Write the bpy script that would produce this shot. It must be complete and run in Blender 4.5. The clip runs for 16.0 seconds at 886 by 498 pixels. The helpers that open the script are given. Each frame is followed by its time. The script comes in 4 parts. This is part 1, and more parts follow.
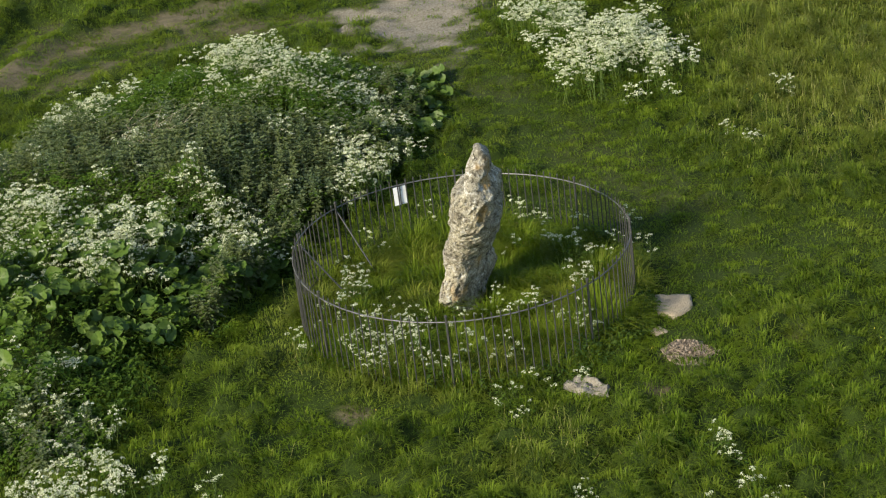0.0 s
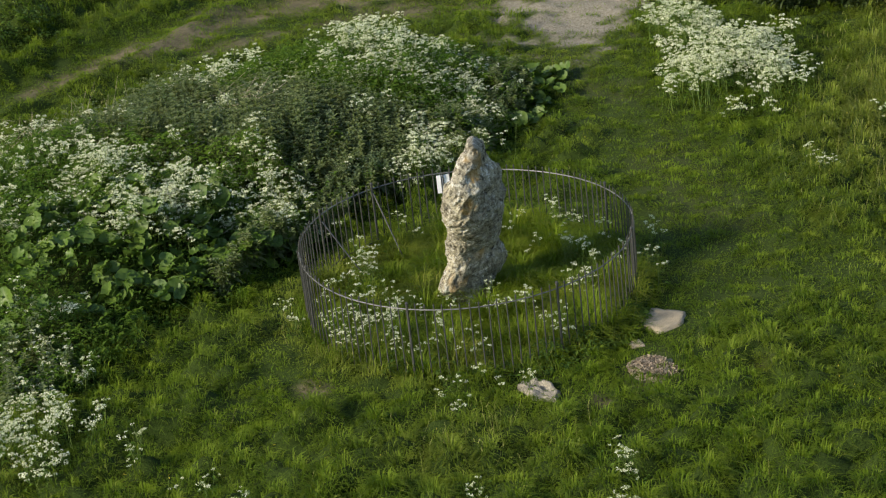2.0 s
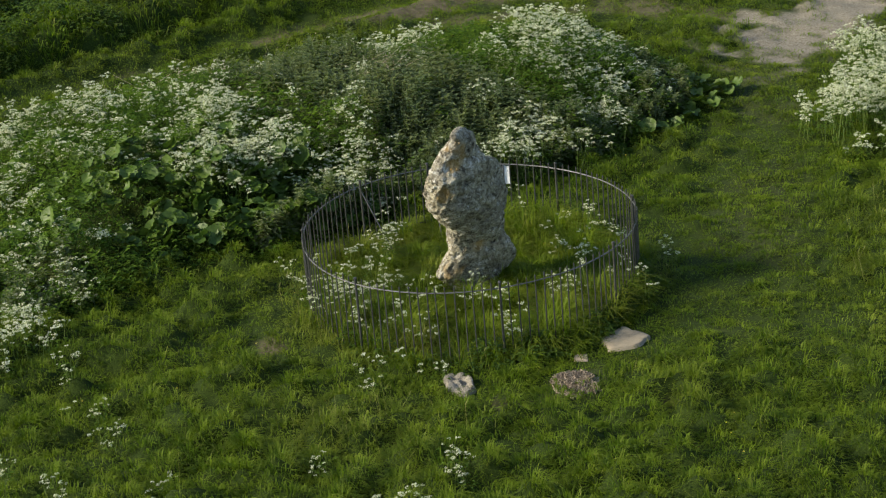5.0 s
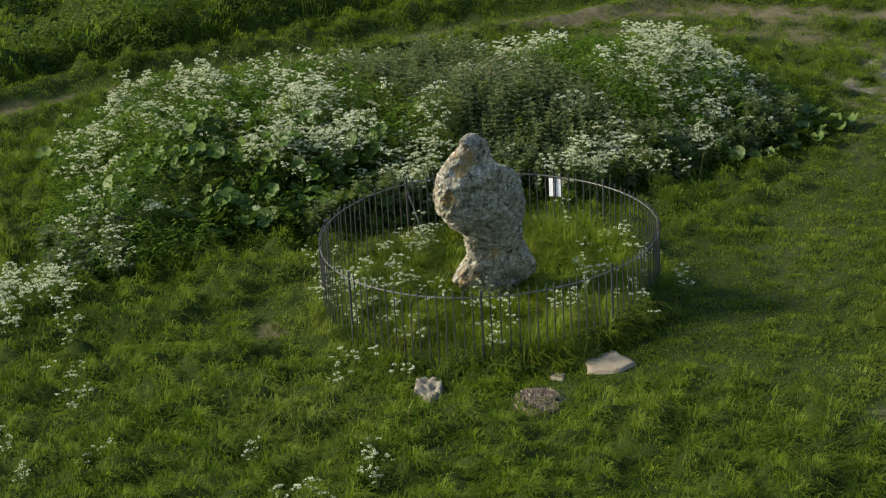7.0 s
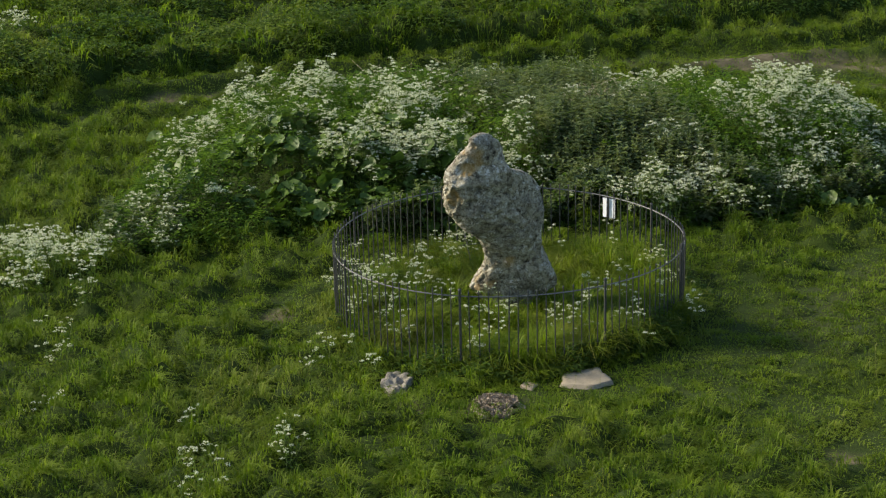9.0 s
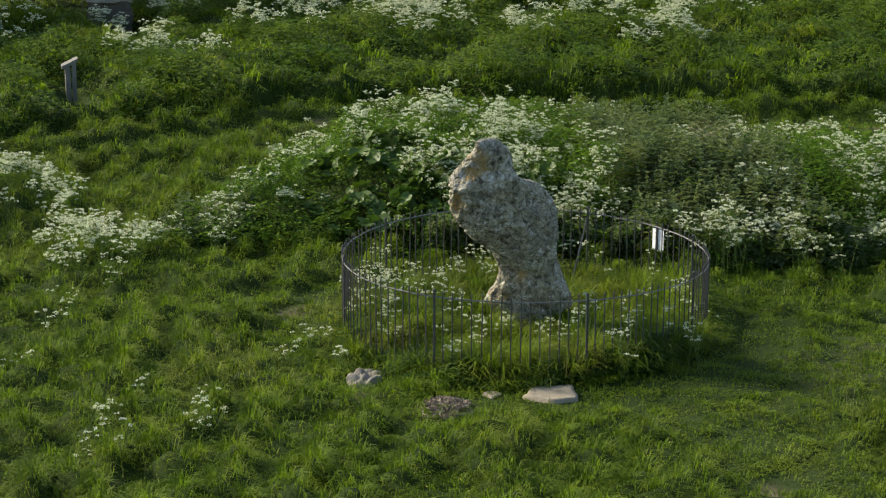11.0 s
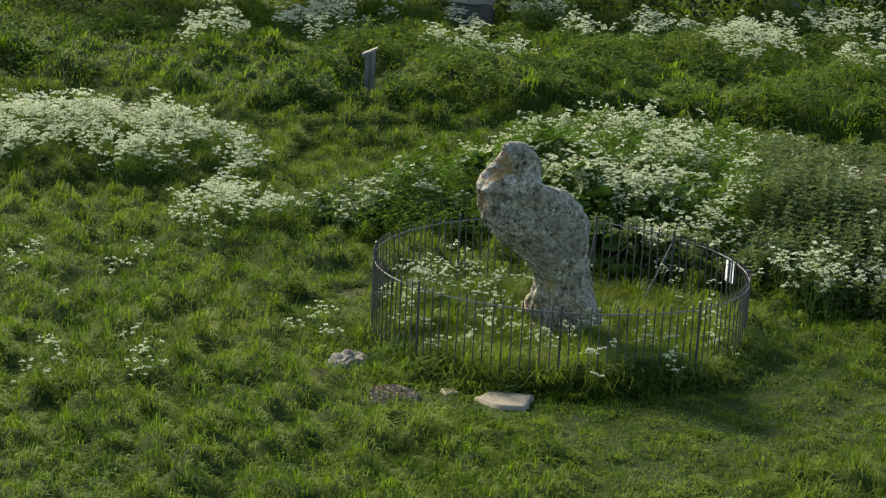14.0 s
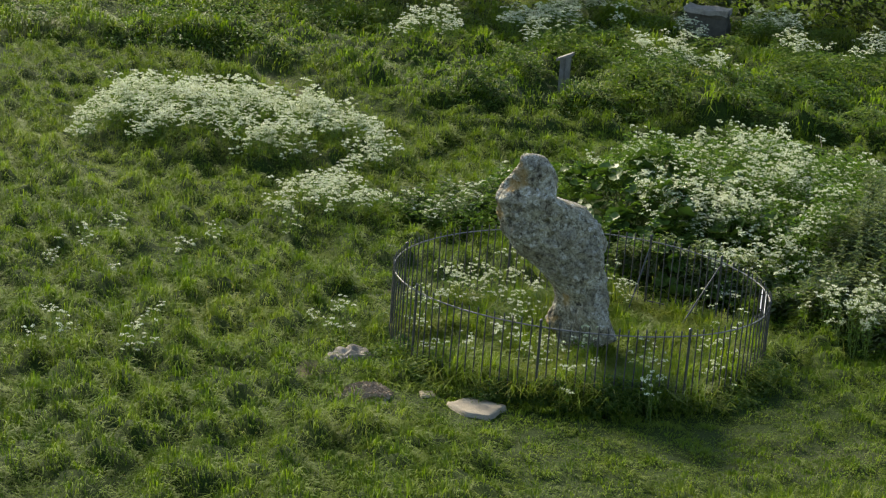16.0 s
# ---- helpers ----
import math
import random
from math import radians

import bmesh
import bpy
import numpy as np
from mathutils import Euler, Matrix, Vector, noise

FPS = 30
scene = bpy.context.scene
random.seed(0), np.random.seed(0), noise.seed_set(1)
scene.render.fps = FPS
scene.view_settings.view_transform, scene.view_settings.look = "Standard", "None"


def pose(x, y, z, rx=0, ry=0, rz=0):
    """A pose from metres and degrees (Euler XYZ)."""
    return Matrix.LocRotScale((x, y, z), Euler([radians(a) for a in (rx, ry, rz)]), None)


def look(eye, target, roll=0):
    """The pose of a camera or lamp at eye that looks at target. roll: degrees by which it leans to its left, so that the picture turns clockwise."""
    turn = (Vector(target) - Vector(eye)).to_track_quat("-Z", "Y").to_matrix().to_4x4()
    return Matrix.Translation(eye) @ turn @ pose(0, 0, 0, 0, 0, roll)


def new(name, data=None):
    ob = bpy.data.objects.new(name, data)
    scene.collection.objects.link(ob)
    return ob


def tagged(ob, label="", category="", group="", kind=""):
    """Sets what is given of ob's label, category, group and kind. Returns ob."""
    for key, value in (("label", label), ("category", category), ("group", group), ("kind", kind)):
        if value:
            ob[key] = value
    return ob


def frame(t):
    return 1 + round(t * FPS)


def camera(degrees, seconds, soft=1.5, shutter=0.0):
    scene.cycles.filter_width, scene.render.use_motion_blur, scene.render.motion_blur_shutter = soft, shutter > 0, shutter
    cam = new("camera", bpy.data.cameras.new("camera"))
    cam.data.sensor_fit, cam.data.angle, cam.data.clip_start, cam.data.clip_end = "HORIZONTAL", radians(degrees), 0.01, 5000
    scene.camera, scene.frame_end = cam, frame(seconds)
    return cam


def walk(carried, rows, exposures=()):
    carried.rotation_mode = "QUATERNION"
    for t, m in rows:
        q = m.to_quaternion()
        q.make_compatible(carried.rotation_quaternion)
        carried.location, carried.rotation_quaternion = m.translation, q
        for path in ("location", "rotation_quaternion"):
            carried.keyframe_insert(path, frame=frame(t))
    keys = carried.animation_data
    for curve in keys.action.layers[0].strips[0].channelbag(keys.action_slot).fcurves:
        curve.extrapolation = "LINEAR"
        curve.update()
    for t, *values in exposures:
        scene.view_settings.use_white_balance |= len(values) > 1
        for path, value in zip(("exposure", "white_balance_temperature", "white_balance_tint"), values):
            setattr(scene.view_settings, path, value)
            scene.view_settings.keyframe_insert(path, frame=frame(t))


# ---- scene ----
PATH = [  # seconds, eye, target, lean
    (0.0, (3.074, -24.443, 12.391), (0.628, -6.484, 3.936), -7.24),
    (0.5, (4.473, -24.329, 12.197), (0.965, -6.486, 3.871), -7.04),
    (1.0, (5.982, -24.108, 12.032), (1.361, -6.469, 3.816), -6.90),
    (1.5, (7.320, -23.829, 11.898), (1.724, -6.432, 3.772), -6.70),
    (2.0, (8.760, -23.456, 11.774), (2.136, -6.381, 3.737), -6.58),
    (2.5, (10.073, -22.987, 11.620), (2.496, -6.264, 3.688), -6.36),
    (3.0, (11.490, -22.430, 11.507), (2.914, -6.155, 3.659), -6.08),
    (3.5, (12.778, -21.791, 11.300), (3.252, -5.988, 3.585), -5.87),
    (4.0, (14.102, -21.045, 11.145), (3.607, -5.815, 3.538), -5.62),
    (6.5, (18.854, -17.338, 11.079), (4.967, -5.054, 3.580), -3.66),
    (7.0, (19.760, -16.279, 10.818), (5.127, -4.777, 3.497), -3.19),
    (7.5, (20.516, -15.281, 10.540), (5.255, -4.509, 3.395), -2.71),
    (8.0, (21.254, -14.170, 10.152), (5.345, -4.196, 3.263), -2.21),
    (8.5, (21.904, -13.077, 9.789), (5.423, -3.900, 3.143), -1.75),
    (11.0, (24.202, -6.845, 7.866), (5.444, -2.326, 2.603), 0.22),
    (11.5, (24.492, -5.592, 7.583), (5.453, -2.096, 2.554), 0.71),
    (12.0, (24.718, -4.235, 7.543), (5.493, -1.845, 2.576), 1.12),
    (12.5, (24.871, -2.991, 7.550), (5.549, -1.605, 2.574), 1.56),
    (13.0, (24.959, -1.668, 7.576), (5.601, -1.363, 2.558), 2.05),
    (13.5, (24.983, -0.407, 7.596), (5.644, -1.119, 2.547), 2.50),
    (14.0, (24.928, 0.950, 7.640), (5.677, -0.884, 2.537), 2.92),
    (14.5, (24.864, 2.158, 7.723), (5.749, -0.647, 2.552), 3.29),
    (15.0, (24.671, 3.494, 7.841), (5.764, -0.381, 2.594), 3.58),
    (15.5, (24.441, 4.681, 7.970), (5.774, -0.160, 2.666), 4.03),
    (16.0, (24.152, 6.004, 8.162), (5.821, 0.101, 2.766), 4.34),]
cam = camera(24.12, 16.0, soft=1.2)
walk(cam, [(t, look(e, a, r)) for t, e, a, r in PATH], [(0.0, 0.82), (4.0, 0.73), (8.5, 0.77), (11.0, 0.92), (16.0, 1.08)])

# ---- light ----
SUN_FROM = Vector((-0.65, -0.76, 0.0)).normalized()
SUN_UP = radians(30)
world = bpy.data.worlds.new("world")
scene.world = world
world.use_nodes = True
sky = world.node_tree.nodes.new("ShaderNodeTexSky")
sky.sky_type, sky.sun_disc = "NISHITA", False
sky.sun_elevation, sky.sun_rotation = SUN_UP, math.atan2(SUN_FROM.x, SUN_FROM.y)
backdrop = world.node_tree.nodes["Background"]
world.node_tree.links.new(sky.outputs[0], backdrop.inputs[0])
backdrop.inputs[1].default_value = 0.118
lamp = bpy.data.lights.new("sun", "SUN")
lamp.energy, lamp.angle, lamp.color = 3.9, radians(6.0), (1.0, 0.89, 0.70)
sun = new("sun", lamp)
sun.matrix_world = look(SUN_FROM * 60 * math.cos(SUN_UP) + Vector((0, 0, 60 * math.sin(SUN_UP))), (0, 0, 0))


# ---- materials ----
def nodes(name):
    m = bpy.data.materials.new(name)
    m.use_nodes = True
    t = m.node_tree
    return m, t, t.nodes["Principled BSDF"], t.nodes["Material Output"]


def ramp(t, source, stops):
    """A colour ramp over source, from (position, colour) stops."""
    r = t.nodes.new("ShaderNodeValToRGB")
    while len(r.color_ramp.elements) < len(stops):
        r.color_ramp.elements.new(0.5)
    for e, (p, c) in zip(r.color_ramp.elements, stops):
        e.position, e.color = p, (*c, 1)
    t.links.new(source, r.inputs[0])
    return r.outputs[0]


def noise_tex(t, scale, detail=4.0, rough=0.6, kind="ShaderNodeTexNoise"):
    n = t.nodes.new(kind)
    g = t.nodes.new("ShaderNodeNewGeometry")
    n.inputs["Scale"].default_value = scale
    if kind == "ShaderNodeTexNoise":
        n.inputs["Detail"].default_value, n.inputs["Roughness"].default_value = detail, rough
    t.links.new(g.outputs["Position"], n.inputs["Vector"])
    return n.outputs[0]


def mix(t, a, b, factor, blend="MIX"):
    m = t.nodes.new("ShaderNodeMix")
    m.data_type, m.blend_type = "RGBA", blend
    for socket, v in ((m.inputs[0], factor), (m.inputs[6], a), (m.inputs[7], b)):
        if isinstance(v, (int, float)):
            socket.default_value = v
        elif isinstance(v, tuple):
            socket.default_value = (*v, 1)
        else:
            t.links.new(v, socket)
    return m.outputs[2]


def bump(t, shader, height, strength, distance):
    b = t.nodes.new("ShaderNodeBump")
    b.inputs["Strength"].default_value, b.inputs["Distance"].default_value = strength, distance
    t.links.new(height, b.inputs["Height"])
    t.links.new(b.outputs[0], shader.inputs["Normal"])


def attribute(t, name):
    a = t.nodes.new("ShaderNodeAttribute")
    a.attribute_name = name
    return a.outputs["Fac"]


def leaf_material(name, dark, fresh, dry, through_light=0.35, rough=0.55, patch=0.7, gloss=0.16):
    """Thin green matter: colour by patch of ground, by single leaf, and by the dry share told in 'dry'."""
    m, t, p, out = nodes(name)
    g = t.nodes.new("ShaderNodeNewGeometry")
    green = ramp(t, noise_tex(t, patch, 3), ((0.3, dark), (0.7, fresh)))
    own = ramp(t, g.outputs["Random Per Island"], ((0.0, tuple(0.7 * v for v in dark)), (1.0, tuple(1.25 * v for v in fresh))))
    fine = ramp(t, noise_tex(t, 2.3, 3), ((0.32, (0.75 * dark[0], 0.95 * dark[1], 1.9 * dark[2])), (0.68, (1.35 * fresh[0], 1.12 * fresh[1], fresh[2]))))
    green = mix(t, mix(t, green, fine, 0.5), own, 0.22)
    green = mix(t, green, dry, attribute(t, "dry"))
    t.links.new(green, p.inputs["Base Color"])
    p.inputs["Roughness"].default_value = rough
    p.inputs["Specular IOR Level"].default_value = gloss
    tr = t.nodes.new("ShaderNodeBsdfTranslucent")
    t.links.new(mix(t, green, (0.90, 1.0, 0.45), 1.0, "MULTIPLY"), tr.inputs[0])
    s = t.nodes.new("ShaderNodeMixShader")
    s.inputs[0].default_value = through_light
    t.links.new(p.outputs[0], s.inputs[1])
    t.links.new(tr.outputs[0], s.inputs[2])
    t.links.new(s.outputs[0], out.inputs[0])
    return m


def plain_material(name, lo, hi, scale, rough, metal=0.0, relief=0.0, distance=0.005):
    m, t, p, out = nodes(name)
    n = noise_tex(t, scale, 6, 0.65)
    n2 = noise_tex(t, scale * 9, 3, 0.6)
    c = mix(t, ramp(t, n, ((0.3, lo), (0.7, hi))), ramp(t, n2, ((0.3, lo), (0.75, hi))), 0.4)
    t.links.new(c, p.inputs["Base Color"])
    p.inputs["Roughness"].default_value, p.inputs["Metallic"].default_value = rough, metal
    if relief:
        bump(t, p, n2, relief, distance)
    return m


GRASS = leaf_material("grass_blades", (0.070, 0.122, 0.007), (0.150, 0.240, 0.011), (0.25, 0.280, 0.055), 0.50, 0.65)
LONG = leaf_material("long_grass_blades", (0.075, 0.140, 0.007), (0.165, 0.255, 0.013), (0.28, 0.27, 0.06), 0.5)
BANK = leaf_material("bank_grass_blades", (0.078, 0.142, 0.009), (0.172, 0.272, 0.015), (0.24, 0.24, 0.06), 0.58, patch=0.35)
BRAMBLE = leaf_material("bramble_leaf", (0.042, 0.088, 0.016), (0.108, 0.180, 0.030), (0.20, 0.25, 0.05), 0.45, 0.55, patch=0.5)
NETTLE = leaf_material("nettle_leaf", (0.105, 0.145, 0.055), (0.190, 0.240, 0.100), (0.18, 0.17, 0.08), 0.46, 0.6, gloss=0.3)
HERB = leaf_material("herb_leaf", (0.062, 0.126, 0.015), (0.135, 0.232, 0.030), (0.22, 0.22, 0.06), 0.56)
BURR = leaf_material("butterbur_leaf", (0.040, 0.084, 0.011), (0.080, 0.142, 0.018), (0.20, 0.26, 0.07), 0.20, 0.5, gloss=0.3)
HEDGE = leaf_material("hedge_leaf", (0.022, 0.038, 0.010), (0.045, 0.072, 0.018), (0.08, 0.08, 0.03), 0.2)
STALK = leaf_material("green_stalk", (0.080, 0.125, 0.024), (0.130, 0.190, 0.040), (0.3, 0.25, 0.1), 0.1)
STRAW = plain_material("dead_straw", (0.28, 0.24, 0.15), (0.45, 0.40, 0.27), 3.0, 0.8)


def blossom_material():
    m, t, p, out = nodes("white_blossom")
    g = t.nodes.new("ShaderNodeNewGeometry")
    c = ramp(t, g.outputs["Random Per Island"], ((0.0, (0.34, 0.42, 0.16)), (0.35, (0.58, 0.62, 0.40)), (1.0, (0.76, 0.77, 0.62))))
    t.links.new(c, p.inputs["Base Color"])
    p.inputs["Roughness"].default_value = 0.8
    tr = t.nodes.new("ShaderNodeBsdfTranslucent")
    t.links.new(c, tr.inputs[0])
    s = t.nodes.new("ShaderNodeMixShader")
    s.inputs[0].default_value = 0.38
    t.links.new(p.outputs[0], s.inputs[1])
    t.links.new(tr.outputs[0], s.inputs[2])
    t.links.new(s.outputs[0], out.inputs[0])
    return m


BLOSSOM = blossom_material()
PURPLE = plain_material("purple_petal", (0.20, 0.15, 0.30), (0.36, 0.28, 0.48), 20, 0.7)
YELLOW = plain_material("yellow_petal", (0.55, 0.42, 0.03), (0.75, 0.60, 0.05), 40, 0.6)


def ground_material():
    m, t, p, out = nodes("meadow_soil")
    moss = ramp(t, noise_tex(t, 1.3, 5), ((0.25, (0.014, 0.027, 0.004)), (0.55, (0.025, 0.046, 0.005)), (0.8, (0.042, 0.058, 0.009))))
    moss = mix(t, moss, ramp(t, noise_tex(t, 55, 5, 0.75), ((0.38, (0.010, 0.019, 0.003)), (0.64, (0.052, 0.082, 0.010)))), 0.65)
    soil = ramp(t, noise_tex(t, 7, 6, 0.7), ((0.3, (0.085, 0.072, 0.040)), (0.7, (0.20, 0.165, 0.105))))
    stone = ramp(t, noise_tex(t, 26, 6, 0.75), ((0.32, (0.09, 0.078, 0.05)), (0.50, (0.215, 0.195, 0.148)), (0.75, (0.34, 0.315, 0.25))))
    c = mix(t, moss, soil, attribute(t, "bare"))
    c = mix(t, c, stone, attribute(t, "gravel"))
    t.links.new(c, p.inputs["Base Color"])
    p.inputs["Roughness"].default_value = 0.95
    p.inputs["Specular IOR Level"].default_value = 0.15
    bump(t, p, noise_tex(t, 30, 6, 0.7), 0.6, 0.03)
    return m


SOIL = ground_material()


def stone_material(name, light, mid, dark, lichen=True):
    """Pitted oolite: mottled at a hand's width, pitted at a finger's, with pale and grey lichen crusts."""
    m, t, p, out = nodes(name)
    base = ramp(t, noise_tex(t, 3.0, 9, 0.78), ((0.40, dark), (0.50, mid), (0.60, light)))
    grey = ramp(t, noise_tex(t, 2.1, 6, 0.65), ((0.42, (0, 0, 0)), (0.58, (1, 1, 1))))
    c = mix(t, base, (0.30, 0.29, 0.24), mix(t, (0, 0, 0), grey, 0.65))
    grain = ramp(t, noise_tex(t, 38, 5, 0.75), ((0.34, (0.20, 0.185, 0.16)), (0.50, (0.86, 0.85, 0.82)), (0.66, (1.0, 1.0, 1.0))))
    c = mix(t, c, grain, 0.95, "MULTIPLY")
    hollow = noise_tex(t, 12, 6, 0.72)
    # Shade painted into the colour wherever the bump below is hollow.
    pit_shade = ramp(t, hollow, ((0.39, (0.11, 0.095, 0.08)), (0.455, (1, 1, 1))))
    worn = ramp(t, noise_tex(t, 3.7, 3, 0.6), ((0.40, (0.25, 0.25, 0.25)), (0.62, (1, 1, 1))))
    c = mix(t, c, mix(t, c, pit_shade, 1.0, "MULTIPLY"), worn)
    pale = ramp(t, noise_tex(t, 15, 6, 0.78), ((0.53, (0, 0, 0)), (0.57, (1, 1, 1))))
    spread_on = ramp(t, noise_tex(t, 2.9, 3, 0.6), ((0.40, (0.15, 0.15, 0.15)), (0.60, (0.9, 0.9, 0.9))))
    c = mix(t, c, (0.66, 0.65, 0.58), mix(t, pale, spread_on, 1.0, "MULTIPLY"))
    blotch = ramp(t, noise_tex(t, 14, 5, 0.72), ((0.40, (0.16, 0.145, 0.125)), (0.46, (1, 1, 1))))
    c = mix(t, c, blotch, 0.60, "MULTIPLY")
    if lichen:
        c = mix(t, c, (0.40, 0.235, 0.04), attribute(t, "lichen"))
    t.links.new(c, p.inputs["Base Color"])
    p.inputs["Roughness"].default_value = 0.92
    p.inputs["Specular IOR Level"].default_value = 0.2
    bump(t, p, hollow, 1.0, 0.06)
    return m


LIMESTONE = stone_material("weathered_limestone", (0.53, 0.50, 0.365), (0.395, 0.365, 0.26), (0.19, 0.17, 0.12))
PALE = plain_material("pale_flat_stone", (0.21, 0.175, 0.118), (0.38, 0.325, 0.23), 6, 0.9, 0.0, 0.8, 0.02)
CHIP = plain_material("stone_chip", (0.22, 0.175, 0.125), (0.52, 0.43, 0.32), 16, 0.9, 0.0, 0.8, 0.02)
IRON = plain_material("weathered_iron", (0.024, 0.026, 0.026), (0.066, 0.066, 0.062), 16, 0.4, 0.0, 0.3, 0.002)
RAIL = plain_material("rubbed_iron_rail", (0.085, 0.088, 0.088), (0.19, 0.19, 0.18), 18, 0.5, 0.35, 0.3, 0.002)
WOOD = plain_material("grey_weathered_wood", (0.10, 0.093, 0.078), (0.27, 0.25, 0.21), 7, 0.85, 0.0, 0.5, 0.006)
BARK = plain_material("dark_mossy_side", (0.05, 0.045, 0.03), (0.13, 0.115, 0.08), 9, 0.95, 0.0, 0.8, 0.02)
SEED = leaf_material("seeding_grass", (0.12, 0.16, 0.025), (0.19, 0.235, 0.045), (0.28, 0.27, 0.10), 0.4)
GREY_ROCK = plain_material("grey_field_rock", (0.15, 0.135, 0.105), (0.46, 0.42, 0.33), 9, 0.95, 0.0, 1.0, 0.03)
BOARD = plain_material("white_plastic", (0.90, 0.91, 0.93), (0.94, 0.94, 0.95), 8, 0.3)


# ---- shapes of the land ----
def value_noise(x, y, seed):
    xi, yi = np.floor(x).astype(np.int64), np.floor(y).astype(np.int64)
    fx, fy = x - xi, y - yi
    fx, fy = fx * fx * (3 - 2 * fx), fy * fy * (3 - 2 * fy)

    def corner(a, b):
        h = (a * 374761393 + b * 668265263 + seed * 974711) & 0x7FFFFFFF
        h = ((h ^ (h >> 13)) * 1274126177) & 0x7FFFFFFF
        return ((h ^ (h >> 16)) & 0xFFFF) / 65535.0

    a = corner(xi, yi) * (1 - fx) + corner(xi + 1, yi) * fx
    b = corner(xi, yi + 1) * (1 - fx) + corner(xi + 1, yi + 1) * fx
    return a * (1 - fy) + b * fy


def inside(x, y, poly):
    """Distance to the outline of poly, positive inside."""
    best, odd = np.full(np.shape(x), 1e9), np.zeros(np.shape(x), bool)
    for (ax, ay), (bx, by) in zip(poly, poly[1:] + poly[:1]):
        dx, dy = bx - ax, by - ay
        k = np.clip(((x - ax) * dx + (y - ay) * dy) / (dx * dx + dy * dy), 0, 1)
        best = np.minimum(best, np.hypot(x - ax - k * dx, y - ay - k * dy))
        if dy:
            odd ^= ((ay > y) != (by > y)) & (x < ax + (y - ay) * dx / dy)
    return np.where(odd, best, -best)


def along(x, y, line):
    """Distance to an open line."""
    best = np.full(np.shape(x), 1e9)
    for (ax, ay), (bx, by) in zip(line, line[1:]):
        dx, dy = bx - ax, by - ay
        k = np.clip(((x - ax) * dx + (y - ay) * dy) / (dx * dx + dy * dy), 0, 1)
        best = np.minimum(best, np.hypot(x - ax - k * dx, y - ay - k * dy))
    return best


def cells(x, y, size, seed):
    """Nearest of a field of scattered centres: distance in sizes, the way to it, and its own random number."""
    gx, gy = np.floor(x / size), np.floor(y / size)
    best, bx, by, own = np.full(np.shape(x), 9.0), np.zeros(np.shape(x)), np.zeros(np.shape(x)), np.zeros(np.shape(x))
    for i in (-1, 0, 1):
        for j in (-1, 0, 1):
            cx, cy = gx + i, gy + j
            px = (cx + value_noise(cx, cy, seed)) * size
            py = (cy + value_noise(cx, cy, seed + 1)) * size
            d = np.hypot(x - px, y - py) / size
            k = d < best
            best, bx, by, own = np.where(k, d, best), np.where(k, px - x, bx), np.where(k, py - y, by), np.where(k, value_noise(cx, cy, seed + 2), own)
    return best, bx, by, own


def smooth(lo, hi, v):
    k = np.clip((v - lo) / (hi - lo), 0, 1)
    return k * k * (3 - 2 * k)


BED = [(-4.3, -4.2), (-4.1, -2.6), (-4.1, -1.2), (-3.4, -0.3), (-2.95, 1.1), (-2.6, 2.4), (-2.1, 3.0), (-1.35, 4.8), (-1.3, 6.3),
       (-1.4, 7.6), (-2.3, 8.6), (-4.6, 9.3), (-6.5, 8.2), (-7.6, 6.0), (-8.4, 4.1), (-10.1, 2.2), (-10.2, -0.4), (-8.7, -1.6), (-6.2, -3.2)]
NETTLES = [(-1.6, 3.5), (-2.6, 2.4), (-4.3, 2.5), (-6.4, 2.6), (-8.3, 3.0), (-7.4, 5.0), (-5.4, 5.5), (-3.6, 5.4), (-1.9, 5.0)]
PATCH_EAST = [(0.0, 10.6), (1.0, 10.6), (2.4, 9.7), (3.2, 7.9), (3.0, 6.4), (1.6, 6.9), (0.7, 8.0)]
PATCH_FAR = [(-6.4, -10.3), (-8.6, -10.8), (-9.2, -9.3), (-9.5, -7.9), (-8.3, -5.7), (-7.3, -5.0), (-6.3, -5.9), (-5.8, -8.0)]
PATCH_SOUTH = [(-2.6, -5.0), (-4.0, -5.9), (-5.6, -5.5), (-5.9, -4.8), (-4.6, -4.1), (-2.9, -4.2)]
BANK_EDGE = [(-11.6, 18.0), (-11.6, 13.0), (-11.9, 9.6), (-12.7, 7.3), (-13.0, 5.3), (-13.5, 3.3), (-13.9, 1.2), (-14.0, -0.8), (-13.6, -2.0), (-13.1, -3.2), (-13.0, -4.0),
             (-12.6, -5.1), (-12.2, -6.3), (-13.6, -8.2), (-14.5, -11.5), (-13.0, -16.0), (-12.0, -30.0), (-60.0, -30.0), (-60.0, 18.0)]
TRACK = [(-9.2, 13.5), (-10.3, 9.3), (-11.3, 6.5), (-12.1, 3.5), (-12.6, 1.0), (-12.6, -1.0), (-11.8, -2.7), (-11.2, -4.0), (-10.8, -5.6), (-11.8, -8.0), (-14.8, -11.8)]
FOOTPATH = [(-1.7, 13.5), (-1.5, 10.5), (-0.2, 8.0), (1.4, 5.0), (2.9, 2.6), (3.7, 1.1), (5.6, 1.3), (9.0, 2.5)]
SOIL_TRACK = [(-10.6, 8.4), (-9.1, 10.4), (-8.0, 12.0), (-6.4, 13.4), (-3.5, 15.5)]
SIDE_TRACK = [(-8.2, 9.6), (-7.0, 11.2), (-5.2, 12.2), (-3.0, 12.6)]
EAST_LOOP = [(2.75, -0.9), (3.0, 0.2), (2.8, 1.2), (2.2, 2.1), (1.4, 2.7), (0.5, 3.05)]
